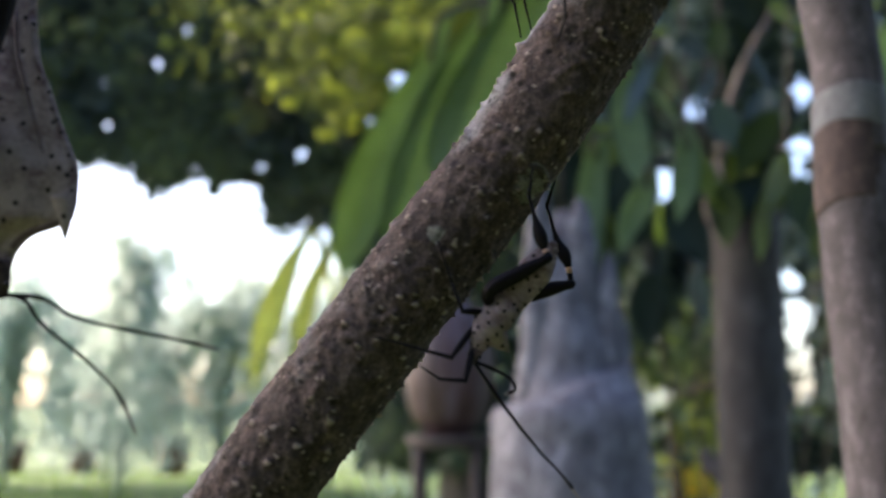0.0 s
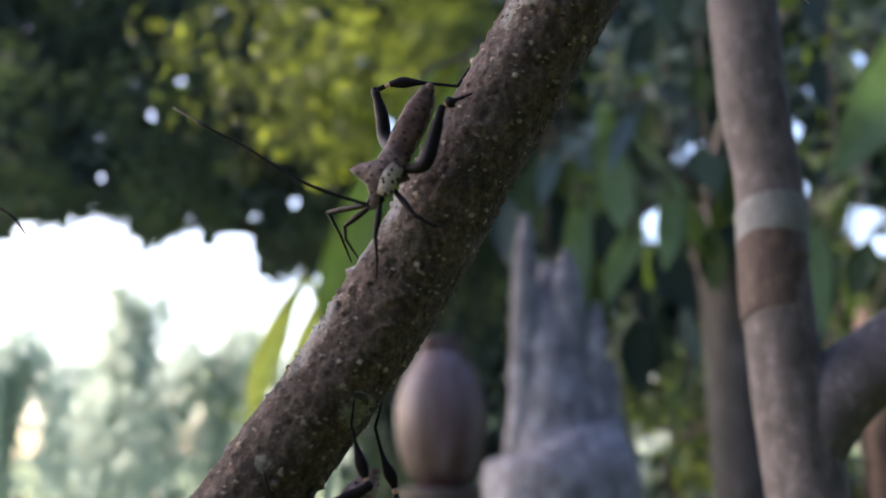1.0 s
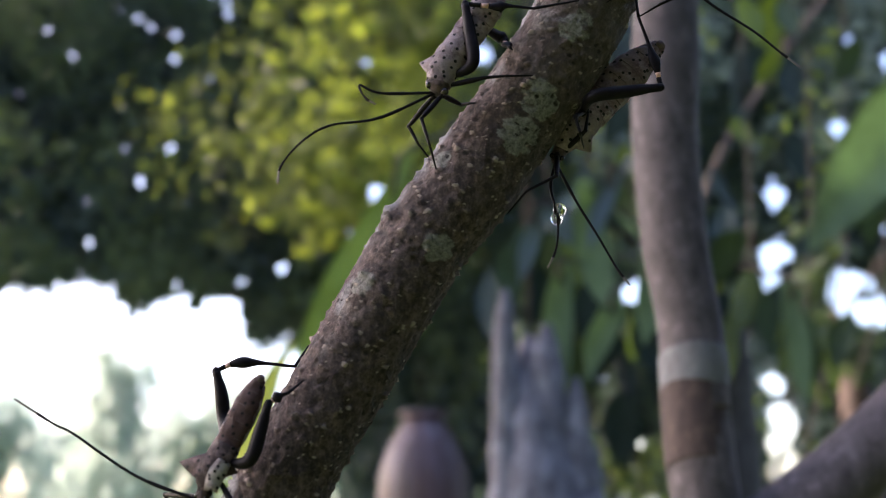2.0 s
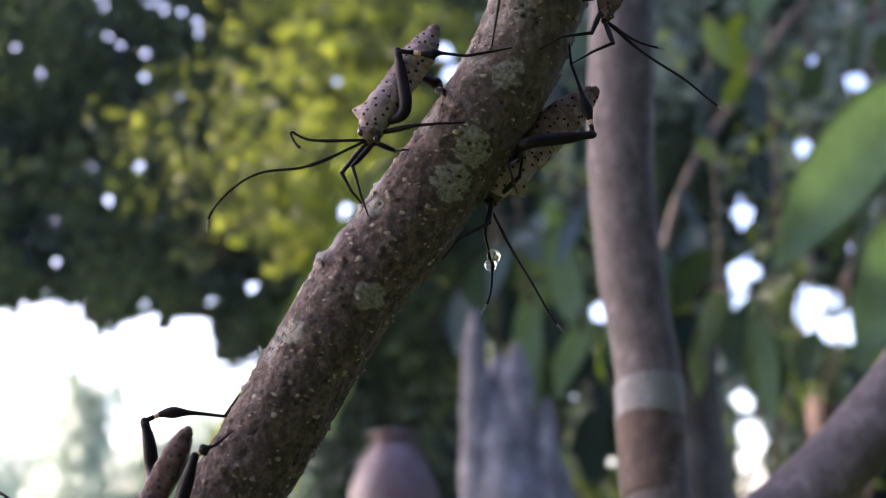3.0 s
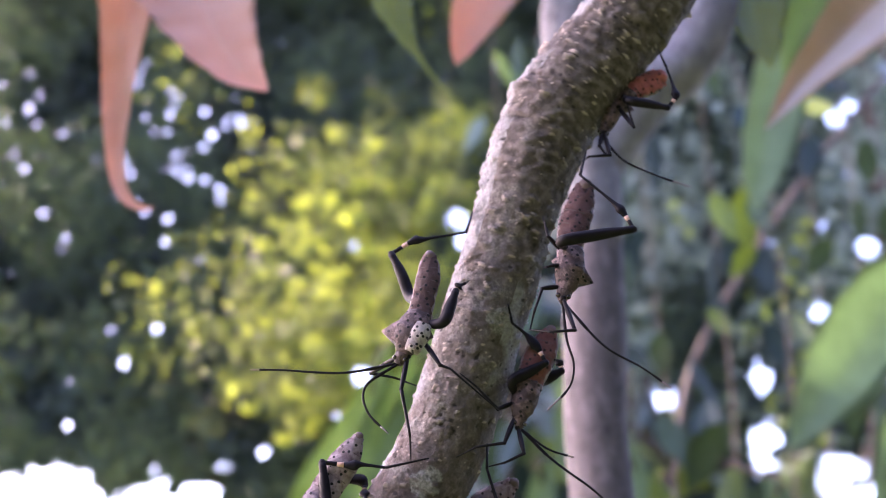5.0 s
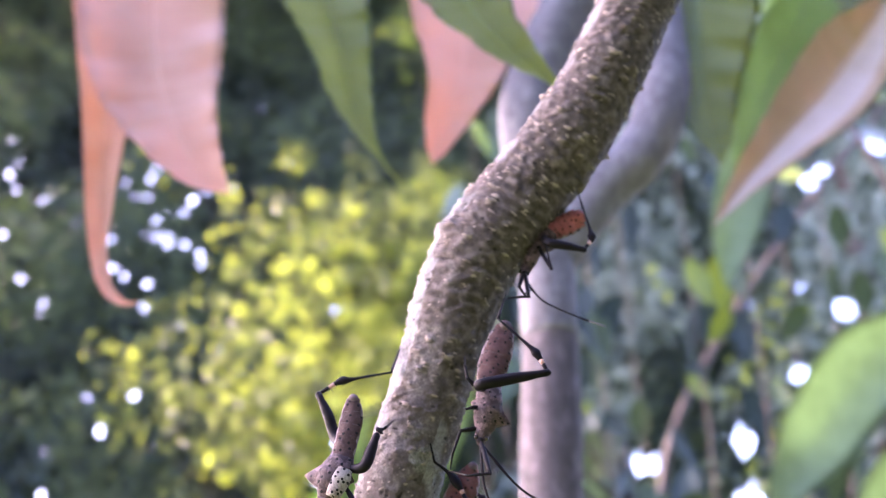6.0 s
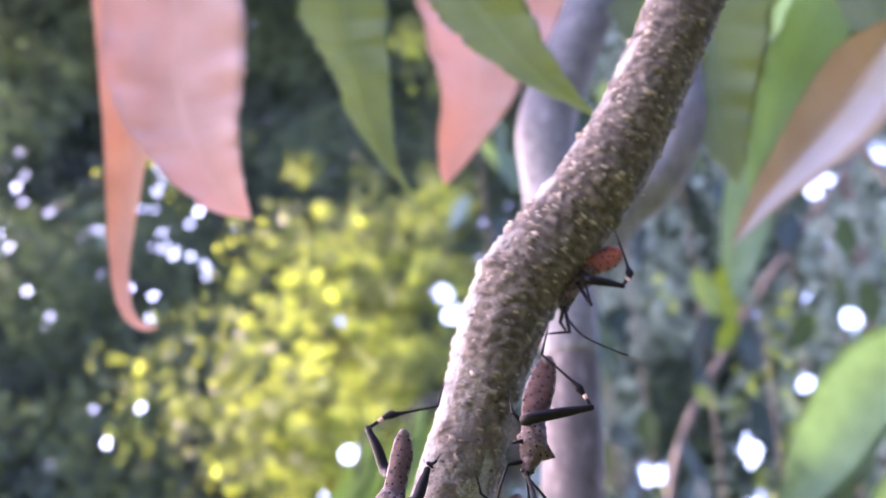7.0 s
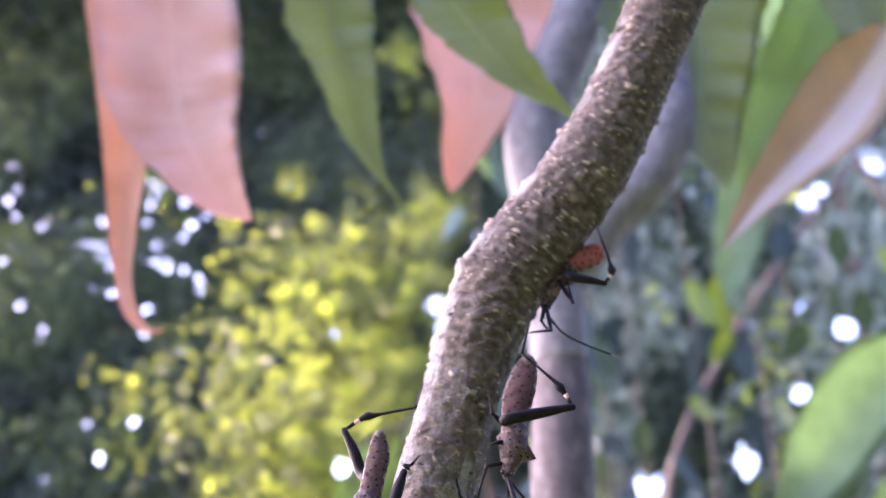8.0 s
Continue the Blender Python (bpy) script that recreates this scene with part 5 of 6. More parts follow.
def old_trunk(name, place, radius, material, label, lean=0.03, height=3.2):
    root = new(name)
    root.location = place
    tagged(root, label, "tree")
    rows = glide([(0, 0, -0.03, radius * 1.35), (0, 0, 0.25, radius * 1.1), (lean * 0.2, 0, 0.9, radius), (lean * 0.1, 0, 1.5, radius * 0.96), (-lean, 0, height * 0.92, radius * 0.8), (-lean * 2, 0, height * 1.05, radius * 0.25)], 12)
    wob = np.array([1 + 0.06 * noise.noise((p[2] * 3, radius * 20, 0)) for p in rows])
    trunk = tube(rows[:, :3], rows[:, 3] * wob, 28)
    for v in trunk.verts:
        v.co += Vector((v.co.x, v.co.y, 0)) * 0.08 * noise.noise(v.co * 14)
    part("trunk", trunk, material, root)
    for side, z in ((-1, 0.42), (1, 0.55)):
        stub = glide([(0, 0, height * z, radius * 0.5), (side * radius * 1.05, 0.03, height * z + radius * 0.7, radius * 0.3), (side * radius * 1.25, 0.05, height * z + radius * 1.1, radius * 0.2)], 6)
        part("branch_stub", tube(stub[:, :3], stub[:, 3], 12), material, root)
    return root


old_trunk("old_trunk", (0.985, 2.78, 0), 0.105, OLD_TRUNK, "dark grey shaded garden tree trunk", 0.02, 1.58)
old_trunk("reddish_trunk", (1.62, 3.3, 0), 0.06, RED_TRUNK, "thin reddish brown tree trunk in shade", 0.02, 1.60)


# ---- plants at middle distance ----
def arching_blades(name, place, blades, material, label):
    """A plant of a few long broad blades that rise from one base."""
    root = new(name)
    root.location = place
    tagged(root, label, "plant")
    for k, rows in enumerate(blades):
        rows = np.array(rows)
        first = int(np.argmax(rows[:, 3] > 0.0125))
        stem = glide(rows[:first + 1], 6)
        part("stem", tube(stem[:, :3], np.clip(stem[:, 3], 0.003, 0.006), 8), STAND, root, "thin dark stem")
        bm, _ = leaf_blade(rows[first - 1:], 0.25, 0.03, 8, 8, 0.001, k * 2.1)
        part("blade", bm, material, root)


arching_blades("drooping_leaf_plant", (0.40, 2.55, 0), (
    ((0.000, 0.000, 0.000, 0.0060), (0.000, 0.000, 1.200, 0.0060), (0.000, 0.000, 1.600, 0.0060), (-0.020, -0.200, 2.000, 0.0060), (-0.310, -0.560, 1.838, 0.0081), (-0.362, -0.560, 1.711, 0.0293), (-0.440, -0.560, 1.546, 0.0553), (-0.502, -0.560, 1.397, 0.0625), (-0.539, -0.560, 1.278, 0.0439), (-0.555, -0.560, 1.200, 0.0013)),
    ((0.000, 0.000, 0.000, 0.0060), (0.000, 0.000, 1.200, 0.0060), (0.000, 0.000, 1.600, 0.0060), (-0.020, -0.200, 2.000, 0.0060), (-0.202, -0.560, 1.895, 0.0081), (-0.243, -0.560, 1.781, 0.0348), (-0.322, -0.560, 1.628, 0.0529), (-0.392, -0.560, 1.451, 0.0575), (-0.429, -0.560, 1.292, 0.0387), (-0.440, -0.560, 1.188, 0.0013)),
    ((0.000, 0.000, 0.000, 0.0060), (0.000, 0.000, 1.200, 0.0060), (0.000, 0.000, 1.600, 0.0060), (-0.020, -0.200, 2.000, 0.0060), (-0.067, -0.560, 1.995, 0.0081), (-0.102, -0.560, 1.866, 0.0457), (-0.176, -0.560, 1.739, 0.0732), (-0.269, -0.560, 1.614, 0.0634), (-0.334, -0.560, 1.505, 0.0341), (-0.359, -0.560, 1.438, 0.0013)),
), SUNNY, "tall plant with large drooping soft green leaves")
arching_blades("long_leaved_plant", (0.95, 3.0, 0), (
    ((0, 0, 0, 0.012), (0, 0, 1.2, 0.01), (0, 0, 1.75, 0.01), (-0.386, -0.700, 1.828, 0.0147), (-0.399, -0.700, 1.764, 0.0383), (-0.393, -0.700, 1.669, 0.0501), (-0.376, -0.700, 1.559, 0.0412), (-0.358, -0.700, 1.466, 0.0015)),
    ((0, 0, 0, 0.012), (0, 0, 1.2, 0.01), (0, 0, 1.75, 0.01), (-0.456, -0.700, 1.623, 0.0118), (-0.481, -0.700, 1.561, 0.0324), (-0.496, -0.700, 1.469, 0.0412), (-0.492, -0.700, 1.363, 0.0295), (-0.484, -0.700, 1.288, 0.0015)),
    ((0, 0, 0, 0.012), (0, 0, 1.2, 0.01), (0, 0, 1.75, 0.01), (-0.250, -0.700, 1.666, 0.0118), (-0.240, -0.700, 1.588, 0.0354), (-0.254, -0.700, 1.480, 0.0383), (-0.274, -0.700, 1.389, 0.0015)),
    ((0, 0, 0, 0.012), (0, 0, 1.2, 0.01), (0, 0, 1.75, 0.01), (0.108, -0.700, 1.566, 0.0118), (0.121, -0.700, 1.504, 0.0295), (0.129, -0.700, 1.398, 0.0368), (0.127, -0.700, 1.294, 0.0265), (0.124, -0.700, 1.221, 0.0015)),
    ((0, 0, 0, 0.012), (0, 0, 1.2, 0.01), (0, 0, 1.75, 0.01), (-0.332, -0.700, 1.543, 0.0118), (-0.350, -0.700, 1.482, 0.0324), (-0.399, -0.700, 1.391, 0.0354), (-0.425, -0.700, 1.302, 0.0015)),
), BLADE, "plant with long drooping sunlit green leaves beside the palm")
arching_blades("lemon_leaved_plant", (-0.75, 7.6, 0), (
    ((0, 0, 0, 0.012), (-0.1, -0.2, 0.5, 0.01), (-0.1, -0.3, 1.3, 0.01), (-0.280, -0.600, 2.190, 0.0344), (-0.431, -0.600, 2.102, 0.0481), (-0.544, -0.600, 1.838, 0.0903), (-0.651, -0.600, 1.534, 0.1023), (-0.717, -0.600, 1.234, 0.0542), (-0.739, -0.600, 1.022, 0.0043)),
    ((0, 0, 0, 0.012), (-0.1, -0.2, 0.5, 0.01), (-0.1, -0.3, 1.3, 0.01), (-0.104, -0.600, 2.146, 0.0344), (-0.211, -0.600, 2.058, 0.0421), (-0.321, -0.600, 1.795, 0.0662), (-0.390, -0.600, 1.492, 0.0662), (-0.425, -0.600, 1.235, 0.0043)),
), LEMON, "sunlit plant with long lemon-green leaves on the lawn")
arching_blades("sky_sheen_plant", (0.97, 3.05, 0), (
    ((0, 0, 0, 0.012), (0, 0, 1.2, 0.01), (0, 0, 1.75, 0.01), (-0.337, -0.800, 1.856, 0.0115), (-0.362, -0.800, 1.809, 0.0216), (-0.390, -0.800, 1.754, 0.0245), (-0.415, -0.800, 1.692, 0.0173), (-0.433, -0.800, 1.638, 0.0014)),
    ((0, 0, 0, 0.012), (0, 0, 1.2, 0.01), (0, 0, 1.75, 0.01), (-0.528, -0.800, 1.765, 0.0115), (-0.568, -0.800, 1.703, 0.0231), (-0.596, -0.800, 1.626, 0.0231), (-0.617, -0.800, 1.550, 0.0014)),
    ((0, 0, 0, 0.012), (0, 0, 1.2, 0.01), (0, 0, 1.75, 0.01), (-0.205, -0.800, 1.806, 0.0115), (-0.224, -0.800, 1.743, 0.0202), (-0.251, -0.800, 1.666, 0.0014)),
), SKY_LEAF, "slender plant with narrow leaves, sky sheen in their bluish colour")
arching_blades("large_leaved_plant", (1.9, 2.2, 0), (
    ((0, 0, 0, 0.012), (0.05, 0, 1, 0.01), (0, 0, 1.95, 0.01), (-0.177, 0.000, 2.025, 0.0141), (-0.256, 0.000, 2.092, 0.0706), (-0.390, 0.000, 2.048, 0.1102), (-0.516, 0.000, 1.950, 0.1187), (-0.630, 0.000, 1.823, 0.1017), (-0.723, 0.000, 1.715, 0.0636), (-0.811, 0.000, 1.602, 0.0014)),
    ((0, 0, 0, 0.012), (0.05, 0.05, 0.7, 0.01), (0, 0.05, 1.5, 0.01), (-0.225, 0.100, 1.638, 0.0147), (-0.281, 0.100, 1.735, 0.0736), (-0.364, 0.100, 1.705, 0.1178), (-0.465, 0.100, 1.581, 0.1031), (-0.533, 0.100, 1.461, 0.0589), (-0.577, 0.100, 1.344, 0.0015)),
), BLADE, "tall garden plant with large soft green leaves")
arching_blades("tall_leaved_plant", (1.25, 1.3, 0), (
    ((0, 0, 0, 0.012), (0.05, 0.1, 1, 0.01), (-0.05, 0.1, 2, 0.01), (-0.2, 0.05, 2.5, 0.01), (-0.039, -0.000, 2.827, 0.0070), (-0.111, 0.000, 2.752, 0.0262), (-0.167, 0.000, 2.624, 0.0453), (-0.260, 0.000, 2.374, 0.0575), (-0.355, -0.000, 2.153, 0.0575), (-0.417, -0.000, 1.981, 0.0523), (-0.453, 0.000, 1.883, 0.0349), (-0.475, 0.000, 1.807, 0.0009)),
), BLADE, "slender plant with one long pale green leaf")


def broadleaf_shrub():
    """Tall shrub beside the palm with large drooping leaves; each leaf is a part."""
    root = new("broadleaf_shrub")
    root.location = (0.95, 2.95, 0)
    tagged(root, "shaded tall shrub with large drooping oval green leaves", "shrub")
    rng = np.random.default_rng(21)
    stems = []
    for k in range(10):
        x = -0.5 + 1.7 * k / 9 + rng.uniform(-0.05, 0.05)
        rows = glide([(x * 0.3, 0.1, -0.02, 0.02), (x * 0.5, 0.12, 0.9, 0.016), (x * 0.85, 0.0, 1.7, 0.012), (x, -0.05, 2.5, 0.009), (x * 1.1, -0.1, 3.5, 0.004)], 8)
        stems.append(rows)
        part("stem", tube(rows[:, :3], rows[:, 3] * 0.28, 8), STAND, root)
    shapes, done = [], set()
    # one shrub's leaves in four colours: dark, shaded, sunlit, sky-lit
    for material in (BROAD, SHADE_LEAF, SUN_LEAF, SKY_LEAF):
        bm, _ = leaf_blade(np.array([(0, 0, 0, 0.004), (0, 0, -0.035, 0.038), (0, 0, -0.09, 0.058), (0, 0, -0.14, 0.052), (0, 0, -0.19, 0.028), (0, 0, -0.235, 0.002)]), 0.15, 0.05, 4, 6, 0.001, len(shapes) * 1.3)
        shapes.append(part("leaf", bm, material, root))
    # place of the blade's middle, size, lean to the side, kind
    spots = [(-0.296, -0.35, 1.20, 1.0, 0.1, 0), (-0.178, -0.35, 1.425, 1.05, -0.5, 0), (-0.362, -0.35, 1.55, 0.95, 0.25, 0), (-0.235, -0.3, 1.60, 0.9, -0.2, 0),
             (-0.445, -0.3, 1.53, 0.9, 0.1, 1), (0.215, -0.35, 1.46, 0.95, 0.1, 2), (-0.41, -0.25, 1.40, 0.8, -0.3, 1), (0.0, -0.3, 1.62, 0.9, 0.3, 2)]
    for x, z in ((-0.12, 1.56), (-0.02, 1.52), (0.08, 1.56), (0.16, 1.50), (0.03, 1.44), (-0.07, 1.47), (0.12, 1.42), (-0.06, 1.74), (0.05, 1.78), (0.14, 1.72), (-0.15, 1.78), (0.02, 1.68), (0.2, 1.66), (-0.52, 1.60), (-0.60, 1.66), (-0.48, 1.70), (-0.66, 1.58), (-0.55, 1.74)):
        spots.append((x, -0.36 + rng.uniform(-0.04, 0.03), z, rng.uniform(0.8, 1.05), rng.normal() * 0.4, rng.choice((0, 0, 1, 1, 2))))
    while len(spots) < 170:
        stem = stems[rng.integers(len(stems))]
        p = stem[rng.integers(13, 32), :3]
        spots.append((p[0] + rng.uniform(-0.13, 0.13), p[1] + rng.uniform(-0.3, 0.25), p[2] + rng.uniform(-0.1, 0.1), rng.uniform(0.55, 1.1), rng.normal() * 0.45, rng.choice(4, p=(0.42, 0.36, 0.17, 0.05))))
    spots = [spot for spot in spots if not in_opening(spot[0] + 0.95, spot[1] + 2.95, spot[2], 0.07 * spot[3])]
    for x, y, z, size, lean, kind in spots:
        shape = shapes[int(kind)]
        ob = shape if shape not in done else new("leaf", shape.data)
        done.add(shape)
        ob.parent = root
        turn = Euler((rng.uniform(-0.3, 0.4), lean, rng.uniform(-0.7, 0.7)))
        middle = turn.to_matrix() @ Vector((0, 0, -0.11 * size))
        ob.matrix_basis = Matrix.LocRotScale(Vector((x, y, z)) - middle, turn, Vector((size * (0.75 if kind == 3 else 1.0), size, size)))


def lathe(rows, around=28, bm=None):
    bm = bm or bmesh.new()
    rings = [[bm.verts.new((r * math.cos(w), r * math.sin(w), z)) for w in np.linspace(0, 2 * math.pi, around, endpoint=False)] for r, z in rows]
    for one, two in zip(rings, rings[1:]):
        for i in range(around):
            bm.faces.new((one[i], one[(i + 1) % around], two[(i + 1) % around], two[i]))
    bm.faces.new(rings[0][::-1])
    bm.faces.new(rings[-1])
    return bm


def urn():
    root = new("clay_urn")
    root.location = (0.068, 3.0, 0.82)
    tagged(root, "round dark reddish glazed clay urn on a wooden stand", "urn")
    part("belly", lathe(glide([(0.07, 0), (0.12, 0.06), (0.148, 0.17), (0.145, 0.28), (0.11, 0.38), (0.07, 0.44), (0.06, 0.455)], 6)), URN, root)
    part("rim", lathe([(0.06, 0.452), (0.078, 0.462), (0.08, 0.475), (0.068, 0.482), (0.05, 0.478), (0.045, 0.44)]), URN, root)
    stand = new("wooden_stand")
    stand.location = (0.068, 3.0, 0)
    tagged(stand, "dark wooden plant stand with four legs", "stand")
    part("top", lathe([(0.13, 0.78), (0.14, 0.785), (0.14, 0.815), (0.13, 0.82)]), STAND, stand)
    for x in (-0.09, 0.09):
        for y in (-0.09, 0.09):
            part("leg", tube([(x * 1.2, y * 1.2, 0), (x, y, 0.4), (x, y, 0.785)], [0.016, 0.018, 0.02], 8), STAND, stand)


urn()


# ---- trees and hedges ----
# Openings in the leaves through which the sky shows: x, z and radius in cm, at five metres.
GAPS_LEFT = [
    (-2.25, 5.94, 3.3), (-2.42, 5.43, 2.8), (-2.21, 5.27, 2.4), (-2.06, 4.99, 3.3), (-1.04, 6.06, 3.2), (-0.99, 5.77, 2.6), (-0.86, 5.17, 2.8), (-0.38, 4.82, 2.4), (-0.42, 5.04, 2.2), (-1.58, 5.07, 3.2),
    (-2.44, 5.41, 2.5), (-2.31, 5.96, 3), (-2.22, 5.92, 3), (-2.06, 5, 3), (-1.96, 4.33, 3), (-1.84, 4.31, 3), (-1.68, 4.48, 2.5), (-1.65, 2.87, 2.4), (-1.58, 4.79, 2.5), (-1.55, 4.19, 3), (-1.55, 5.26, 4),
    (-1.5, 3.66, 3), (-1.5, 3.82, 2.6), (-1.46, 4.21, 3), (-1.4, 4.12, 2.5), (-1.26, 3.52, 2.4), (-1.18, 4.51, 2.6), (-1.07, 6.09, 3.5), (-0.87, 5.18, 2.3), (-0.49, 4.42, 2.3), (-0.39, 2.53, 2.5), (-0.36, 4.82, 2.3),
    (-0.26, 2.77, 4.5), (-0.2, 3.73, 2.4), (-0.08, 5.29, 2.3), (-0.02, 4.07, 2.6), (0.12, 3.88, 2.8), (0.21, 5.35, 2.5), (0.31, 3.79, 5), (0.36, 3.63, 5), (0.55, 4.03, 3.5), (0.58, 4.3, 2.5),
]
GAPS_RIGHT = [
    (0.75, 4.43, 3), (0.98, 1.67, 2.5), (1.27, 2.18, 2.4), (1.42, 2.4, 2.6), (1.92, 1.22, 5), (1.92, 2.17, 3), (1.95, 1.4, 5), (1.95, 2.25, 4), (1.96, 1.03, 4), (2.01, 2.21, 3), (2.01, 2.63, 3.2),
    (2.02, 2.8, 3), (2.03, 2.71, 4), (2.13, 2.95, 3), (2.24, 3.57, 3.2), (2.31, 2.1, 7), (2.33, 2.19, 6), (2.39, 2.7, 2.5), (2.43, 3.11, 4), (2.57, 3.69, 3.5), (2.6, 3.18, 3), (2.76, 3.19, 4),
    (2.79, 4.04, 2.6), (2.8, 3.53, 5), (2.86, 3.32, 6.5), (2.86, 4.45, 2.4), (2.88, 3.55, 3.5), (2.95, 3.36, 6), (3.27, 4.79, 4), (3.35, 4.74, 4),
]
GAPS_LOW = [
    (2.14, 2.95, 3), (2.03, 2.65, 3), (2.42, 2.77, 3), (1.98, 2.36, 5), (2.35, 2.16, 8), (2.34, 2.02, 8), (2.53, 2.02, 8), (2.82, 3.31, 8), (1.16, 2.13, 4.5), (1.9, 1.63, 5), (1.91, 1.45, 6),
    (1.89, 1.3, 6), (1.89, 1.16, 6), (0.88, 1.62, 3), (1.15, 1.32, 3.5), (1.1, 0.96, 4), (1.08, 0.83, 4), (1.47, 2.59, 3.7), (2.38, 2.18, 6), (2.36, 2.03, 6), (2.45, 2, 6), (2.47, 2.18, 4),
    (1.2, 2.12, 4.5), (2.28, 0.85, 6), (2.16, 0.97, 5), (1.95, 1.46, 4), (1.93, 1.15, 5), (1.92, 1, 5), (2.07, 0.54, 7), (1.35, 0.97, 3.5),
    (1.41, 2.59, 4.2), (2.02, 2.36, 5), (1.23, 2.18, 5), (2.81, 4.48, 5), (2.92, 4.57, 4.2), (2.81, 3.53, 5), (1.19, 0.99, 4.5), (2.26, 0.93, 5),
]
# Where sunlit sprays stand out from the tree: x, z and reach.
CLUMPS_AT = [(0.23, 3.91, 0.26), (-0.54, 3.64, 0.24), (-0.79, 3.12, 0.28), (-0.39, 3.11, 0.3), (-0.91, 2.78, 0.24), (-0.12, 2.97, 0.26), (-0.35, 2.63, 0.24), (-0.67, 3.86, 0.14), (-1.18, 3.07, 0.16), (-0.16, 3.7, 0.18), (0.03, 3.34, 0.28), (-1.28, 4.47, 0.18), (-1.38, 4.77, 0.14), (-0.64, 2.88, 0.18), (-0.4, 2.59, 0.22), (-0.23, 2.47, 0.18), (-1.29, 2.66, 0.14), (-0.95, 2.81, 0.12), (-0.86, 1.17, 0.16), (-0.93, 3.11, 0.22), (-0.61, 2.78, 0.18), (-0.37, 2.62, 0.24), (-0.55, 3.87, 0.1), (0.23, 5.22, 0.14), (0.04, 3.85, 0.24), (0.16, 3.48, 0.2), (-0.12, 3.35, 0.2), (0.09, 3.12, 0.18), (-0.16, 3.63, 0.18), (0.1, 3.08, 0.2), (-0.02, 2.7, 0.18), (-0.2, 2.55, 0.14)]
EYE_POINT = np.array((0.2, -0.16, 1.0))


def open_sky(base, tip, half):
    """Which leaves would close an opening, seen across the garden."""
    rng = np.random.default_rng(7)
    small = np.stack([rng.uniform(-2.7, 3.6, 110), rng.uniform(2.3, 6.5, 110), rng.uniform(0.8, 2.8, 110)], 1)
    high = np.stack([rng.uniform(-2.9, -0.95, 130), rng.uniform(3.8, 6.4, 130), rng.uniform(1.2, 3.4, 130)], 1)
    gaps = np.vstack([GAPS_LEFT, GAPS_RIGHT, GAPS_LOW, small, high])

    def flat(p):
        k = (5.0 - EYE_POINT[1]) / (p[:, 1] - EYE_POINT[1])
        return np.stack([EYE_POINT[0] + (p[:, 0] - EYE_POINT[0]) * k, EYE_POINT[2] + (p[:, 2] - EYE_POINT[2]) * k], 1)

    a, b = flat(base), flat(tip)
    shut = np.zeros(len(a), bool)
    share = rng.uniform(0.3, 0.68, len(gaps))
    for (x, z, r), open_share in zip(gaps, share):
        g = np.array((x, z))
        k = np.nonzero((abs(a[:, 0] - x) < 0.4) & (abs(a[:, 1] - z) < 0.4))[0]
        ab = b[k] - a[k]
        s = np.clip(((g - a[k]) * ab).sum(1) / ((ab * ab).sum(1) + 1e-9), 0, 1)
        shut[k] |= np.linalg.norm(a[k] + ab * s[:, None] - g, axis=1) < r / 100 * (0.2 if r < 3.6 else 0.85) + half[k] * (open_share if r < 3.6 else 0.72)
    return shut


def in_opening(x, y, z, reach):
    """Whether a thing at that place would stand in one of the wide openings."""
    k = (5.0 - EYE_POINT[1]) / (y - EYE_POINT[1])
    a, b = EYE_POINT[0] + (x - EYE_POINT[0]) * k, EYE_POINT[2] + (z - EYE_POINT[2]) * k
    return any(r >= 4 and math.hypot(a - gx, b - gz) < r / 100 + reach * k for gx, gz, r in GAPS_RIGHT + GAPS_LOW)


broadleaf_shrub()


def leaf_mass(name, centres, sizes, material, rng, parent=None, gaps=True, slim=0.45, droop=0.3, face=None):
    verts, faces, base, tip = leaf_cards(centres, sizes, rng, droop, slim, face)
    keep = np.ones(len(centres), bool)
    if gaps:
        keep = ~open_sky(base, tip, sizes * slim * 0.42)
    verts = verts.reshape(-1, 4, 3)[keep].reshape(-1, 3)
    k = np.arange(keep.sum())[:, None] * 4
    faces = np.concatenate([k + [0, 1, 2], k + [0, 2, 3]]).tolist()
    return tagged(raw(name, verts, faces, material, parent, smooth=False), kind="stuff")


def lower_edge(x):
    """The height down to which the big tree's crown hangs, across the garden."""
    sky = 2.16 + 0.07 * np.sin(x * 5.3) + 0.05 * np.sin(x * 13.1 + 1)
    return np.where(x < -0.98, sky, np.where(x < -0.42, 1.86 + 0.06 * np.sin(x * 31), 0.5))


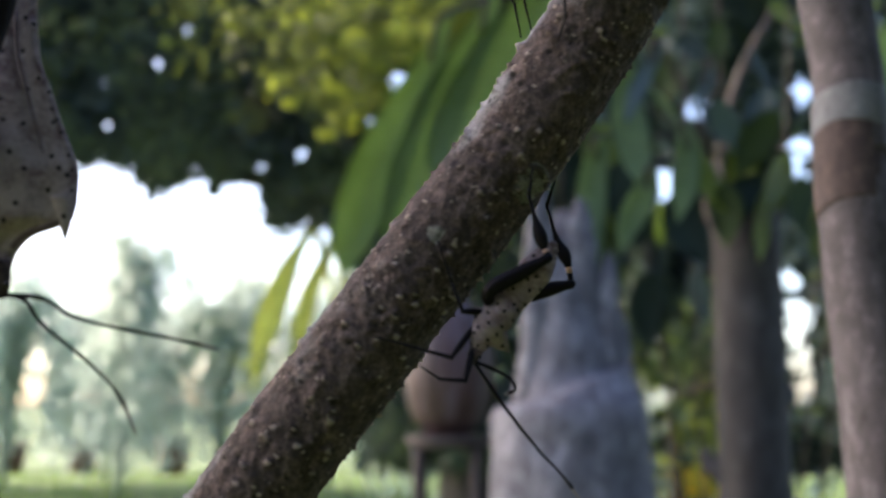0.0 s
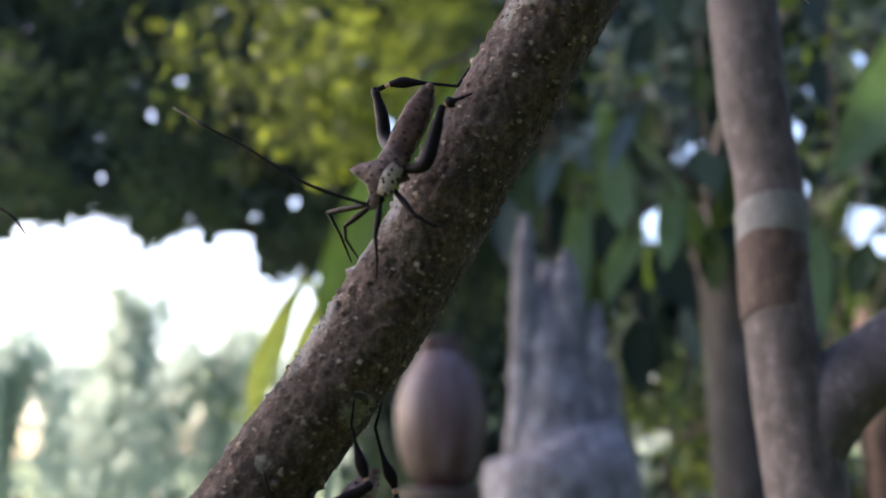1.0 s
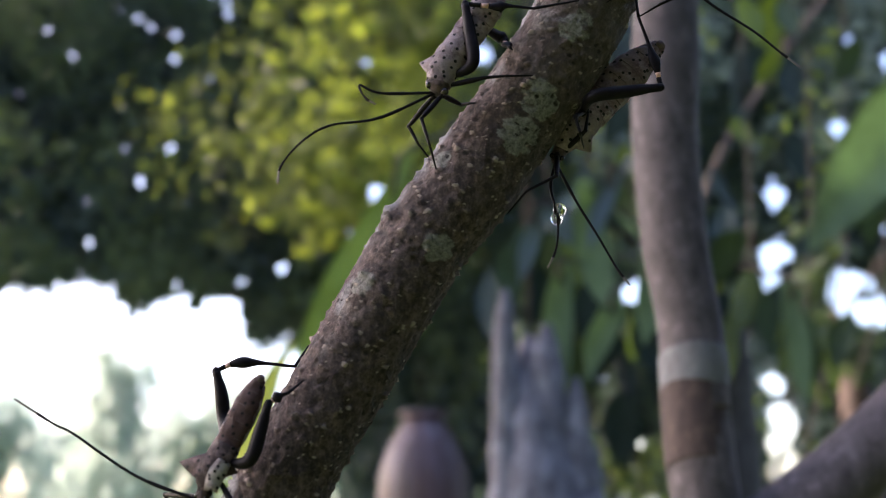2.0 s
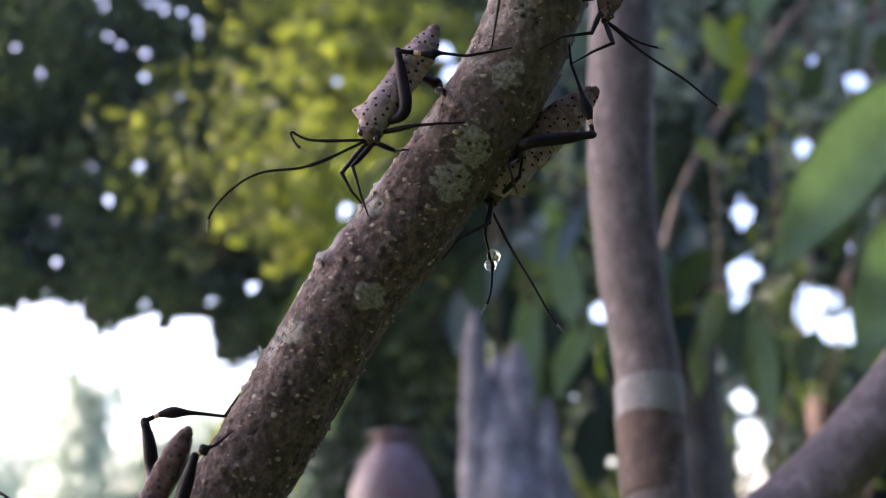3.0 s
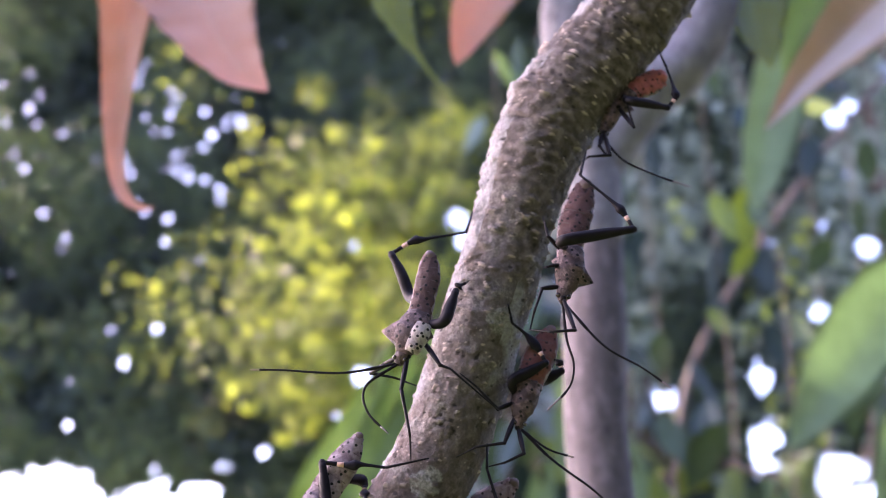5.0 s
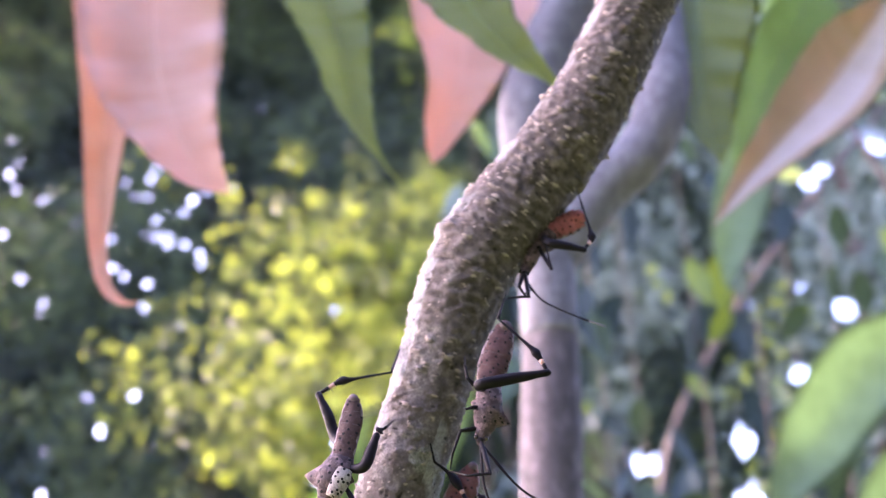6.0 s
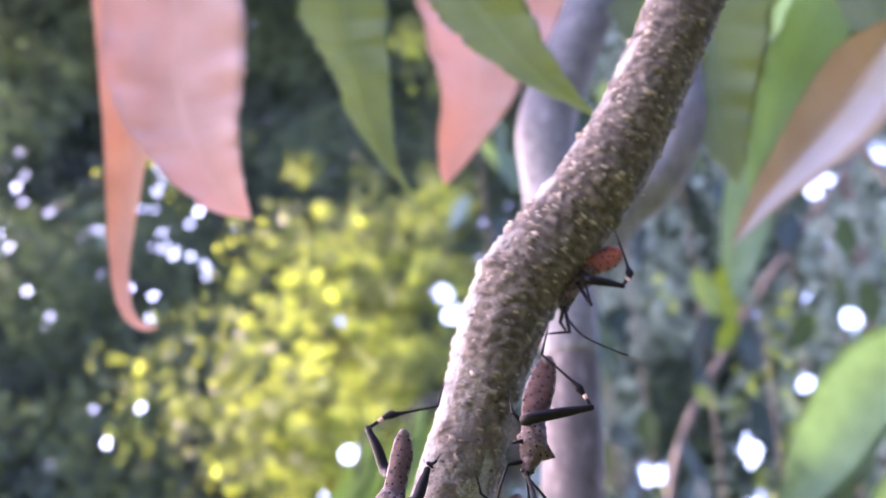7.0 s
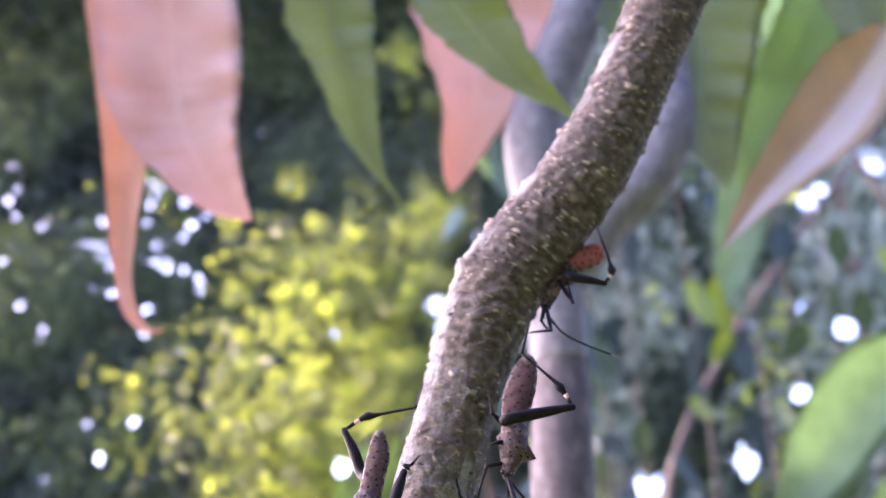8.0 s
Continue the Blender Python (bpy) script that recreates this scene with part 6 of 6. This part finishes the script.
def understory_bush(name, label, seed, box, count, material, size, foot=0.0, loose=-0.12):
    """Loose leafy growth that hides the upper ends of the stems behind it."""
    (x0, x1), (y0, y1), (z0, z1) = box
    rng = np.random.default_rng(seed)
    root = new(name)
    root.location = ((x0 + x1) / 2, (y0 + y1) / 2, 0)
    tagged(root, label, "bush")
    for k in range(4):
        x = rng.uniform(-0.4, 0.4) * (x1 - x0)
        rows = glide([(foot + x * 0.08, 0.36, -0.02, 0.007), (foot + x * 0.08, 0.36, z0 * 0.6, 0.006), (foot + x * 0.08, 0.3, z0 + 0.06, 0.005), (x * 0.8, 0.05, z0 + 0.3, 0.004), (x, 0, z1, 0.003)], 8)
        part("stem", tube(rows[:, :3], rows[:, 3], 7), STAND, root)
    c = rng.uniform(-0.5, 0.5, (count, 3)) * (x1 - x0, y1 - y0, 1)
    c[:, 0] *= 1 + 0.2 * rng.normal(size=count)
    c[:, 2] = z0 + (c[:, 2] + 0.5 + 0.08 * rng.normal(size=count)) * (z1 - z0) + 0.12 * np.sin(c[:, 0] * 9 + seed) + 0.06 * np.sin(c[:, 0] * 23)
    lump = np.array([noise.noise((p[0] * 5 + seed, p[1] * 5, p[2] * 4)) for p in c])
    c = c[lump > loose]
    c += root.location
    leaves = leaf_mass("leaves", c, rng.uniform(*size, len(c)), material, rng, root, slim=0.5, droop=0.8)
    leaves.location = -root.location


understory_bush("understory_bush", "dark leafy bush behind the old trunk", 202, ((0.5, 2.2), (3.7, 3.9), (0.9, 2.0)), 2200, HEDGE, (0.05, 0.10), -0.3, 0.0)
understory_bush("understory_bush", "leafy green bush round the reddish trunk", 205, ((1.46, 1.8), (3.08, 3.22), (1.5, 1.85)), 500, HEDGE, (0.05, 0.09))
understory_bush("understory_bush", "sunlit yellow-green leafy bush", 203, ((0.7, 1.6), (4.6, 4.9), (0.2, 1.2)), 1600, BRIGHT, (0.03, 0.06))


def shade_tree():
    """The tall dark tree that closes the view, with crown, boughs and trunk."""
    root = new("shade_tree")
    root.location = (0, 0, 0)
    tagged(root, "tall dense dark green tree with sky showing through gaps", "tree")
    rng = np.random.default_rng(31)
    trunk = glide([(0.2, 7.3, -0.05, 0.3), (0.15, 7.3, 1.2, 0.24), (0.0, 7.3, 2.8, 0.2), (-0.1, 7.3, 5.0, 0.12), (-0.1, 7.3, 7.2, 0.04)], 8)
    part("trunk", tube(trunk[:, :3], trunk[:, 3], 16), OLD_TRUNK, root)
    for z, x, up in ((2.3, -3.2, 0.9), (2.9, 3.4, 1.2), (3.6, -2.8, 1.4), (4.3, 2.9, 1.5), (5.2, -2.0, 1.2)):
        rows = glide([(0, 7.3, z, 0.09), (x * 0.35, 7.3, z + up * 0.3, 0.07), (x * 0.7, 7.3, z + up * 0.7, 0.045), (x, 7.2, z + up, 0.015)], 6)
        part("bough", tube(rows[:, :3], rows[:, 3], 10), OLD_TRUNK, root)

    def spread(n, y0, y1, z1, x0=-4.6, x1=5.2):
        c = np.stack([rng.uniform(x0, x1, n), rng.uniform(y0, y1, n), rng.uniform(0.45, z1, n)], 1)
        scaled = EYE_POINT[0] + (c[:, 0] - EYE_POINT[0]) * 5.16 / (c[:, 1] + 0.16)
        height = EYE_POINT[2] + (c[:, 2] - EYE_POINT[2]) * 5.16 / (c[:, 1] + 0.16)
        ragged = rng.normal(size=(2, n)) * 0.05
        return c[height + ragged[0] > lower_edge(scaled + ragged[1]) + 0.1]

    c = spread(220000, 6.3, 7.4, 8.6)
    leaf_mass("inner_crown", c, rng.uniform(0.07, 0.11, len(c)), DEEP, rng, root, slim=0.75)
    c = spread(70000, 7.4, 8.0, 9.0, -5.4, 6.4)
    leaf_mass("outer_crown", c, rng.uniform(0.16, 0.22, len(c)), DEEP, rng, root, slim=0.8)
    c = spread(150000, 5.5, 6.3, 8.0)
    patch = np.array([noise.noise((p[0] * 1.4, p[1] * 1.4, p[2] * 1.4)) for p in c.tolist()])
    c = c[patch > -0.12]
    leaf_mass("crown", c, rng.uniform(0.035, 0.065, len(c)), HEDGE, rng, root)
    # each clump takes a sunlit or a shaded leaf colour at random
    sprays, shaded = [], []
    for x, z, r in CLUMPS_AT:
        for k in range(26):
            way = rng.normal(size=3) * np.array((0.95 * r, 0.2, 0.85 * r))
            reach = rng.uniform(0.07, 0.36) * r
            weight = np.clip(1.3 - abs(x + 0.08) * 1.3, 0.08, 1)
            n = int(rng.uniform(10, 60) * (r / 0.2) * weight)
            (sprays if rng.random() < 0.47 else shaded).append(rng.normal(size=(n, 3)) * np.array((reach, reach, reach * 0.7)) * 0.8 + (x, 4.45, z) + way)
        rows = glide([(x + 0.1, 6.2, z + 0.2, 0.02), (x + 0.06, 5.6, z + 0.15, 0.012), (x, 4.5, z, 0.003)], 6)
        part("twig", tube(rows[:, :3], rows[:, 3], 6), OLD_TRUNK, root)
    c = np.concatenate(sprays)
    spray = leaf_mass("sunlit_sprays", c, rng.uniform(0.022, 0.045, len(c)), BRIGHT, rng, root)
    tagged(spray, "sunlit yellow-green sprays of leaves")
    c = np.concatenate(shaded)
    leaf_mass("shaded_sprays", c, rng.uniform(0.025, 0.05, len(c)), OLIVE_SHADE, rng, root)
    c = rng.normal(size=(60, 3)) * 0.022 + (-0.27, 4.4, 2.37)
    golden = leaf_mass("golden_leaves", c, rng.uniform(0.03, 0.05, len(c)), FLOWER, rng, root, gaps=False)
    tagged(golden, "few golden withered leaves")
    # the top, above the view, which shades what lies below
    n = 5000
    c = np.stack([rng.uniform(-4.5, 5, n), rng.uniform(4.9, 8.5, n), rng.uniform(7.2, 9.0, n)], 1)
    leaf_mass("crown_top", c, rng.uniform(0.25, 0.4, n), DEEP, rng, root, gaps=False, slim=0.7)


shade_tree()


def loose_tree():
    """The bluish, hazier foliage beyond the sapling."""
    root = new("loose_tree")
    tagged(root, "loose grey-green tree with hazy foliage beyond the sapling", "tree")
    rng = np.random.default_rng(51)
    trunk = glide([(2.75, 5.0, -0.05, 0.10), (2.78, 5.0, 1.5, 0.085), (2.9, 5.0, 3.0, 0.07), (3.1, 5.0, 5.0, 0.04), (3.2, 5.0, 6.4, 0.01)], 8)
    part("trunk", tube(trunk[:, :3], trunk[:, 3], 12), RED_TRUNK, root)
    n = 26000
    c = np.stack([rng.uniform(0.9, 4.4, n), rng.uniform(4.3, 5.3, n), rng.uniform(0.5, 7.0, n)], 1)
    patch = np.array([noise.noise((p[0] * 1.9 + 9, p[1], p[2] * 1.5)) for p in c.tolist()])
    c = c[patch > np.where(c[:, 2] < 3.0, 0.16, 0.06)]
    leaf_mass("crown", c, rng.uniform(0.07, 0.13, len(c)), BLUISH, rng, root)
    for rows in ([(1.15, 3.65, -0.05, 0.03), (1.12, 3.62, 1.2, 0.026), (1.2, 3.6, 2.15, 0.024), (1.62, 3.55, 2.85, 0.021), (2.2, 3.5, 3.55, 0.018), (2.9, 3.5, 4.3, 0.012)],
                 [(1.62, 3.55, 2.85, 0.012), (1.7, 3.5, 3.3, 0.010), (1.62, 3.5, 3.9, 0.006)]):
        rows = glide(rows, 8)
        part("leaning_stem", tube(rows[:, :3], rows[:, 3] * 0.8, 12), STAND, root, "slanting dark brown stem")
    n = 900
    c = np.stack([rng.uniform(0.7, 3.0, n), rng.uniform(4.0, 4.3, n), rng.uniform(0.6, 3.4, n)], 1)
    patch = np.array([noise.noise((p[0] * 2.3 + 4, p[1], p[2] * 1.3)) for p in c])
    c = c[patch > 0.12]
    leaf_mass("sunlit_leaves", c, rng.uniform(0.05, 0.09, len(c)), BRIGHT, rng, root)


loose_tree()


def hedge(name, x0, x1, y0, y1, z1, count, label, seed, size=(0.16, 0.3)):
    rng = np.random.default_rng(seed)
    c = np.stack([rng.uniform(x0, x1, count), rng.uniform(y0, y1, count), rng.uniform(0.02, z1, count)], 1)
    ob = leaf_mass(name, c, rng.uniform(*size, count), DEEP, rng, gaps=False, slim=0.7)
    tagged(ob, label, "hedge", kind="stuff")


# unseen hedges, added behind and right of the camera to hold back skylight
hedge("hedge", -3.2, 5.0, -3.4, -2.7, 4.2, 9000, "unseen dark hedge added behind the camera to dim frontal skylight", 62, (0.25, 0.4))
hedge("hedge", 4.2, 4.8, -3.4, 2.2, 4.4, 7000, "unseen tall dark hedge added on the right to dim skylight", 63, (0.25, 0.4))


def sun_block_tree(place, reach, height, count, seed):
    """A round-crowned tree beside the lawn, unseen, added to shade the branch from the low sun."""
    root = new("sun_block_tree")
    root.location = place
    tagged(root, "unseen leafy tree added to block the low sun", "tree", group="trees beside the lawn")
    rng = np.random.default_rng(seed)
    wide, long, tall = reach
    rows = glide([(0, 0, -0.05, 0.2), (0.05, 0, 1.5, 0.16), (0.0, 0, 3.6, 0.13), (0, 0, height + tall * 0.5, 0.04)], 8)
    part("trunk", tube(rows[:, :3], rows[:, 3], 14), OLD_TRUNK, root)
    for y, z in ((-0.65, -0.2), (0.7, -0.1), (-0.35, 0.5), (0.4, 0.5)):
        rows = glide([(0, 0, 3.2, 0.08), (0, y * long * 0.4, (height + z * tall) * 0.85, 0.06), (0, y * long, height + z * tall, 0.02)], 6)
        part("bough", tube(rows[:, :3], rows[:, 3], 8), OLD_TRUNK, root)
    c = rng.uniform(-1, 1, (count, 3))
    c = c[(c ** 2).sum(1) < 1 + 0.15 * np.sin(c[:, 1] * 9)] * reach + (0, 0, height)
    leaf_mass("crown", c, rng.uniform(0.18, 0.3, len(c)), HEDGE, rng, root, gaps=False, slim=0.65)


sun_block_tree((-6.2, 3.1, 0), (0.8, 2.3, 1.75), 5.35, 9000, 91)
sun_block_tree((-6.7, 5.75, 0), (0.7, 0.85, 1.15), 5.2, 3500, 92)


def weeping_shrub(place, height, width, count, seed, label, material):
    """A shrub with hanging strands of narrow leaves, paled by haze in the leaf colour."""
    root = new("weeping_shrub")
    root.location = place
    tagged(root, label, "shrub", group="shrubs beyond the lawn")
    rng = np.random.default_rng(seed)
    centres = []
    for k in range(count):
        a, far = rng.uniform(0, 2 * math.pi), rng.uniform(0.1, 1) * width
        top = height * rng.uniform(0.7, 1.0)
        rows = glide([(0, 0, 0, 0.03), (far * 0.15 * math.cos(a), far * 0.15 * math.sin(a), top * 0.7, 0.02), (far * 0.5 * math.cos(a), far * 0.5 * math.sin(a), top, 0.012), (far * math.cos(a), far * math.sin(a), top * 0.75, 0.006), (far * 1.1 * math.cos(a), far * 1.1 * math.sin(a), top * 0.3, 0.002)], 5)
        part("frond", tube(rows[:, :3], rows[:, 3], 6), material, root)
        for p in rows[7:]:
            centres.append(p[:3] + rng.normal(size=(9, 3)) * np.array((0.09, 0.09, 0.16)))
    centres = np.concatenate(centres)
    foliage("leaves", centres, rng.uniform(0.12, 0.24, len(centres)), material, rng, root, droop=2.0, slim=0.25)


weeping_shrub((-5.6, 10.3, 0), 2.2, 0.9, 16, 79, "green sunlit shrub with narrow leaves, haze in its pale colour", HAZED)
weeping_shrub((-3.35, 9.4, 0), 2.6, 0.75, 22, 71, "weeping pale green shrub in bright haze", HAZED)
weeping_shrub((-4.9, 10.2, 0), 2.3, 0.9, 18, 72, "low green sunlit shrub, haze in its pale colour", HAZED)
weeping_shrub((-4.1, 11.0, 0), 2.2, 0.9, 18, 78, "green sunlit shrub with narrow leaves, haze in its pale colour", HAZED)
weeping_shrub((-2.5, 10.0, 0), 2.3, 0.9, 20, 73, "low green sunlit shrub, haze in its pale colour", HAZED)
weeping_shrub((-1.4, 10.4, 0), 2.4, 0.9, 18, 74, "green sunlit shrub with narrow leaves, haze in its pale colour", HAZED)
weeping_shrub((-6.3, 10.6, 0), 2.5, 1.0, 16, 75, "green sunlit shrub with narrow leaves, haze in its pale colour", HAZED)
weeping_shrub((0.0, 9.0, 0), 1.5, 0.9, 14, 76, "low green shrub beside the lawn", HAZED)
weeping_shrub((2.3, 8.0, 0), 1.2, 0.8, 12, 77, "low green shrub beside the lawn", HAZED)


def plant_pot(place, size):
    root = new("plant_pot")
    root.location = place
    tagged(root, "dark clay plant pot standing on the lawn's edge", "pot", group="row of plant pots")
    part("body", lathe([(0.14 * size, 0), (0.15 * size, 0.01), (0.19 * size, 0.34 * size), (0.19 * size, 0.35 * size)]), CLAY, root)
    part("rim", lathe([(0.19 * size, 0.335 * size), (0.215 * size, 0.34 * size), (0.215 * size, 0.40 * size), (0.19 * size, 0.405 * size), (0.17 * size, 0.36 * size)]), CLAY, root)
    part("soil", lathe([(0.02, 0.33 * size), (0.178 * size, 0.335 * size), (0.178 * size, 0.372 * size), (0.02, 0.378 * size)]), STAND, root)


for x, size in ((-6.65, 1.05), (-5.98, 0.98), (-5.0, 1.05), (-3.8, 1.1), (-2.8, 1.0)):
    plant_pot((x, 12.6, 0.0), size)


def flower_bed():
    root = new("flower_bed")
    root.location = (1.5, 5.6, 0)
    tagged(root, "clump of bright yellow flowers in the sun", "flowers")
    rng = np.random.default_rng(81)
    c = rng.normal(size=(500, 3)) * (0.16, 0.12, 0.12) + (0, 0, 0.25)
    tagged(foliage("leaves", c, rng.uniform(0.06, 0.12, len(c)), HEDGE, rng, root), kind="stuff")
    c = rng.normal(size=(260, 3)) * (0.10, 0.08, 0.05) + (0.02, -0.05, 0.48)
    tagged(foliage("petals", c, rng.uniform(0.05, 0.08, len(c)), FLOWER, rng, root, slim=0.8), kind="stuff")


flower_bed()


def motions():
    """The air stirs some of the hanging leaves: turns in degrees about each leaf's base."""
    sway = {
        0: ((0, 0.4), (1.0, -0.3), (2.2, 0.4), (3.3, -0.3), (4.5, -0.1), (5.2, -0.3), (6.3, -0.3), (7.0, 0.0), (7.5, -0.2), (8.0, -1.2)),
        1: ((0, 0.6), (1.0, -0.6), (2.2, 0.5), (3.3, -0.5), (4.0, -0.8), (4.5, 1.5), (5.2, 0.6), (6.3, -0.5), (6.5, 0.2), (7.0, 0.0), (7.5, 0.0), (8.0, -1.3)),
        3: ((0, 0.5), (1.2, -0.5), (2.4, 0.4), (3.5, -0.3), (4.5, 0.7), (5.0, 1.2), (5.2, 0.0), (6.3, -1.0), (6.5, 0.2), (7.0, 0.0), (7.5, -0.6), (8.0, -2.4)),
        4: ((0, 0.3), (2.0, -0.4), (4.0, 0.4), (5.2, 0.8), (6.3, 1.2), (6.5, 0.9), (7.0, 0.0), (7.5, -0.8), (8.0, 0.6)),
    }
    for k, rows in sway.items():
        x, y, z = LEAVES[k].location
        walk(LEAVES[k], [(t, pose(x, y, z, 0, turn, 0)) for t, turn in rows])


motions()
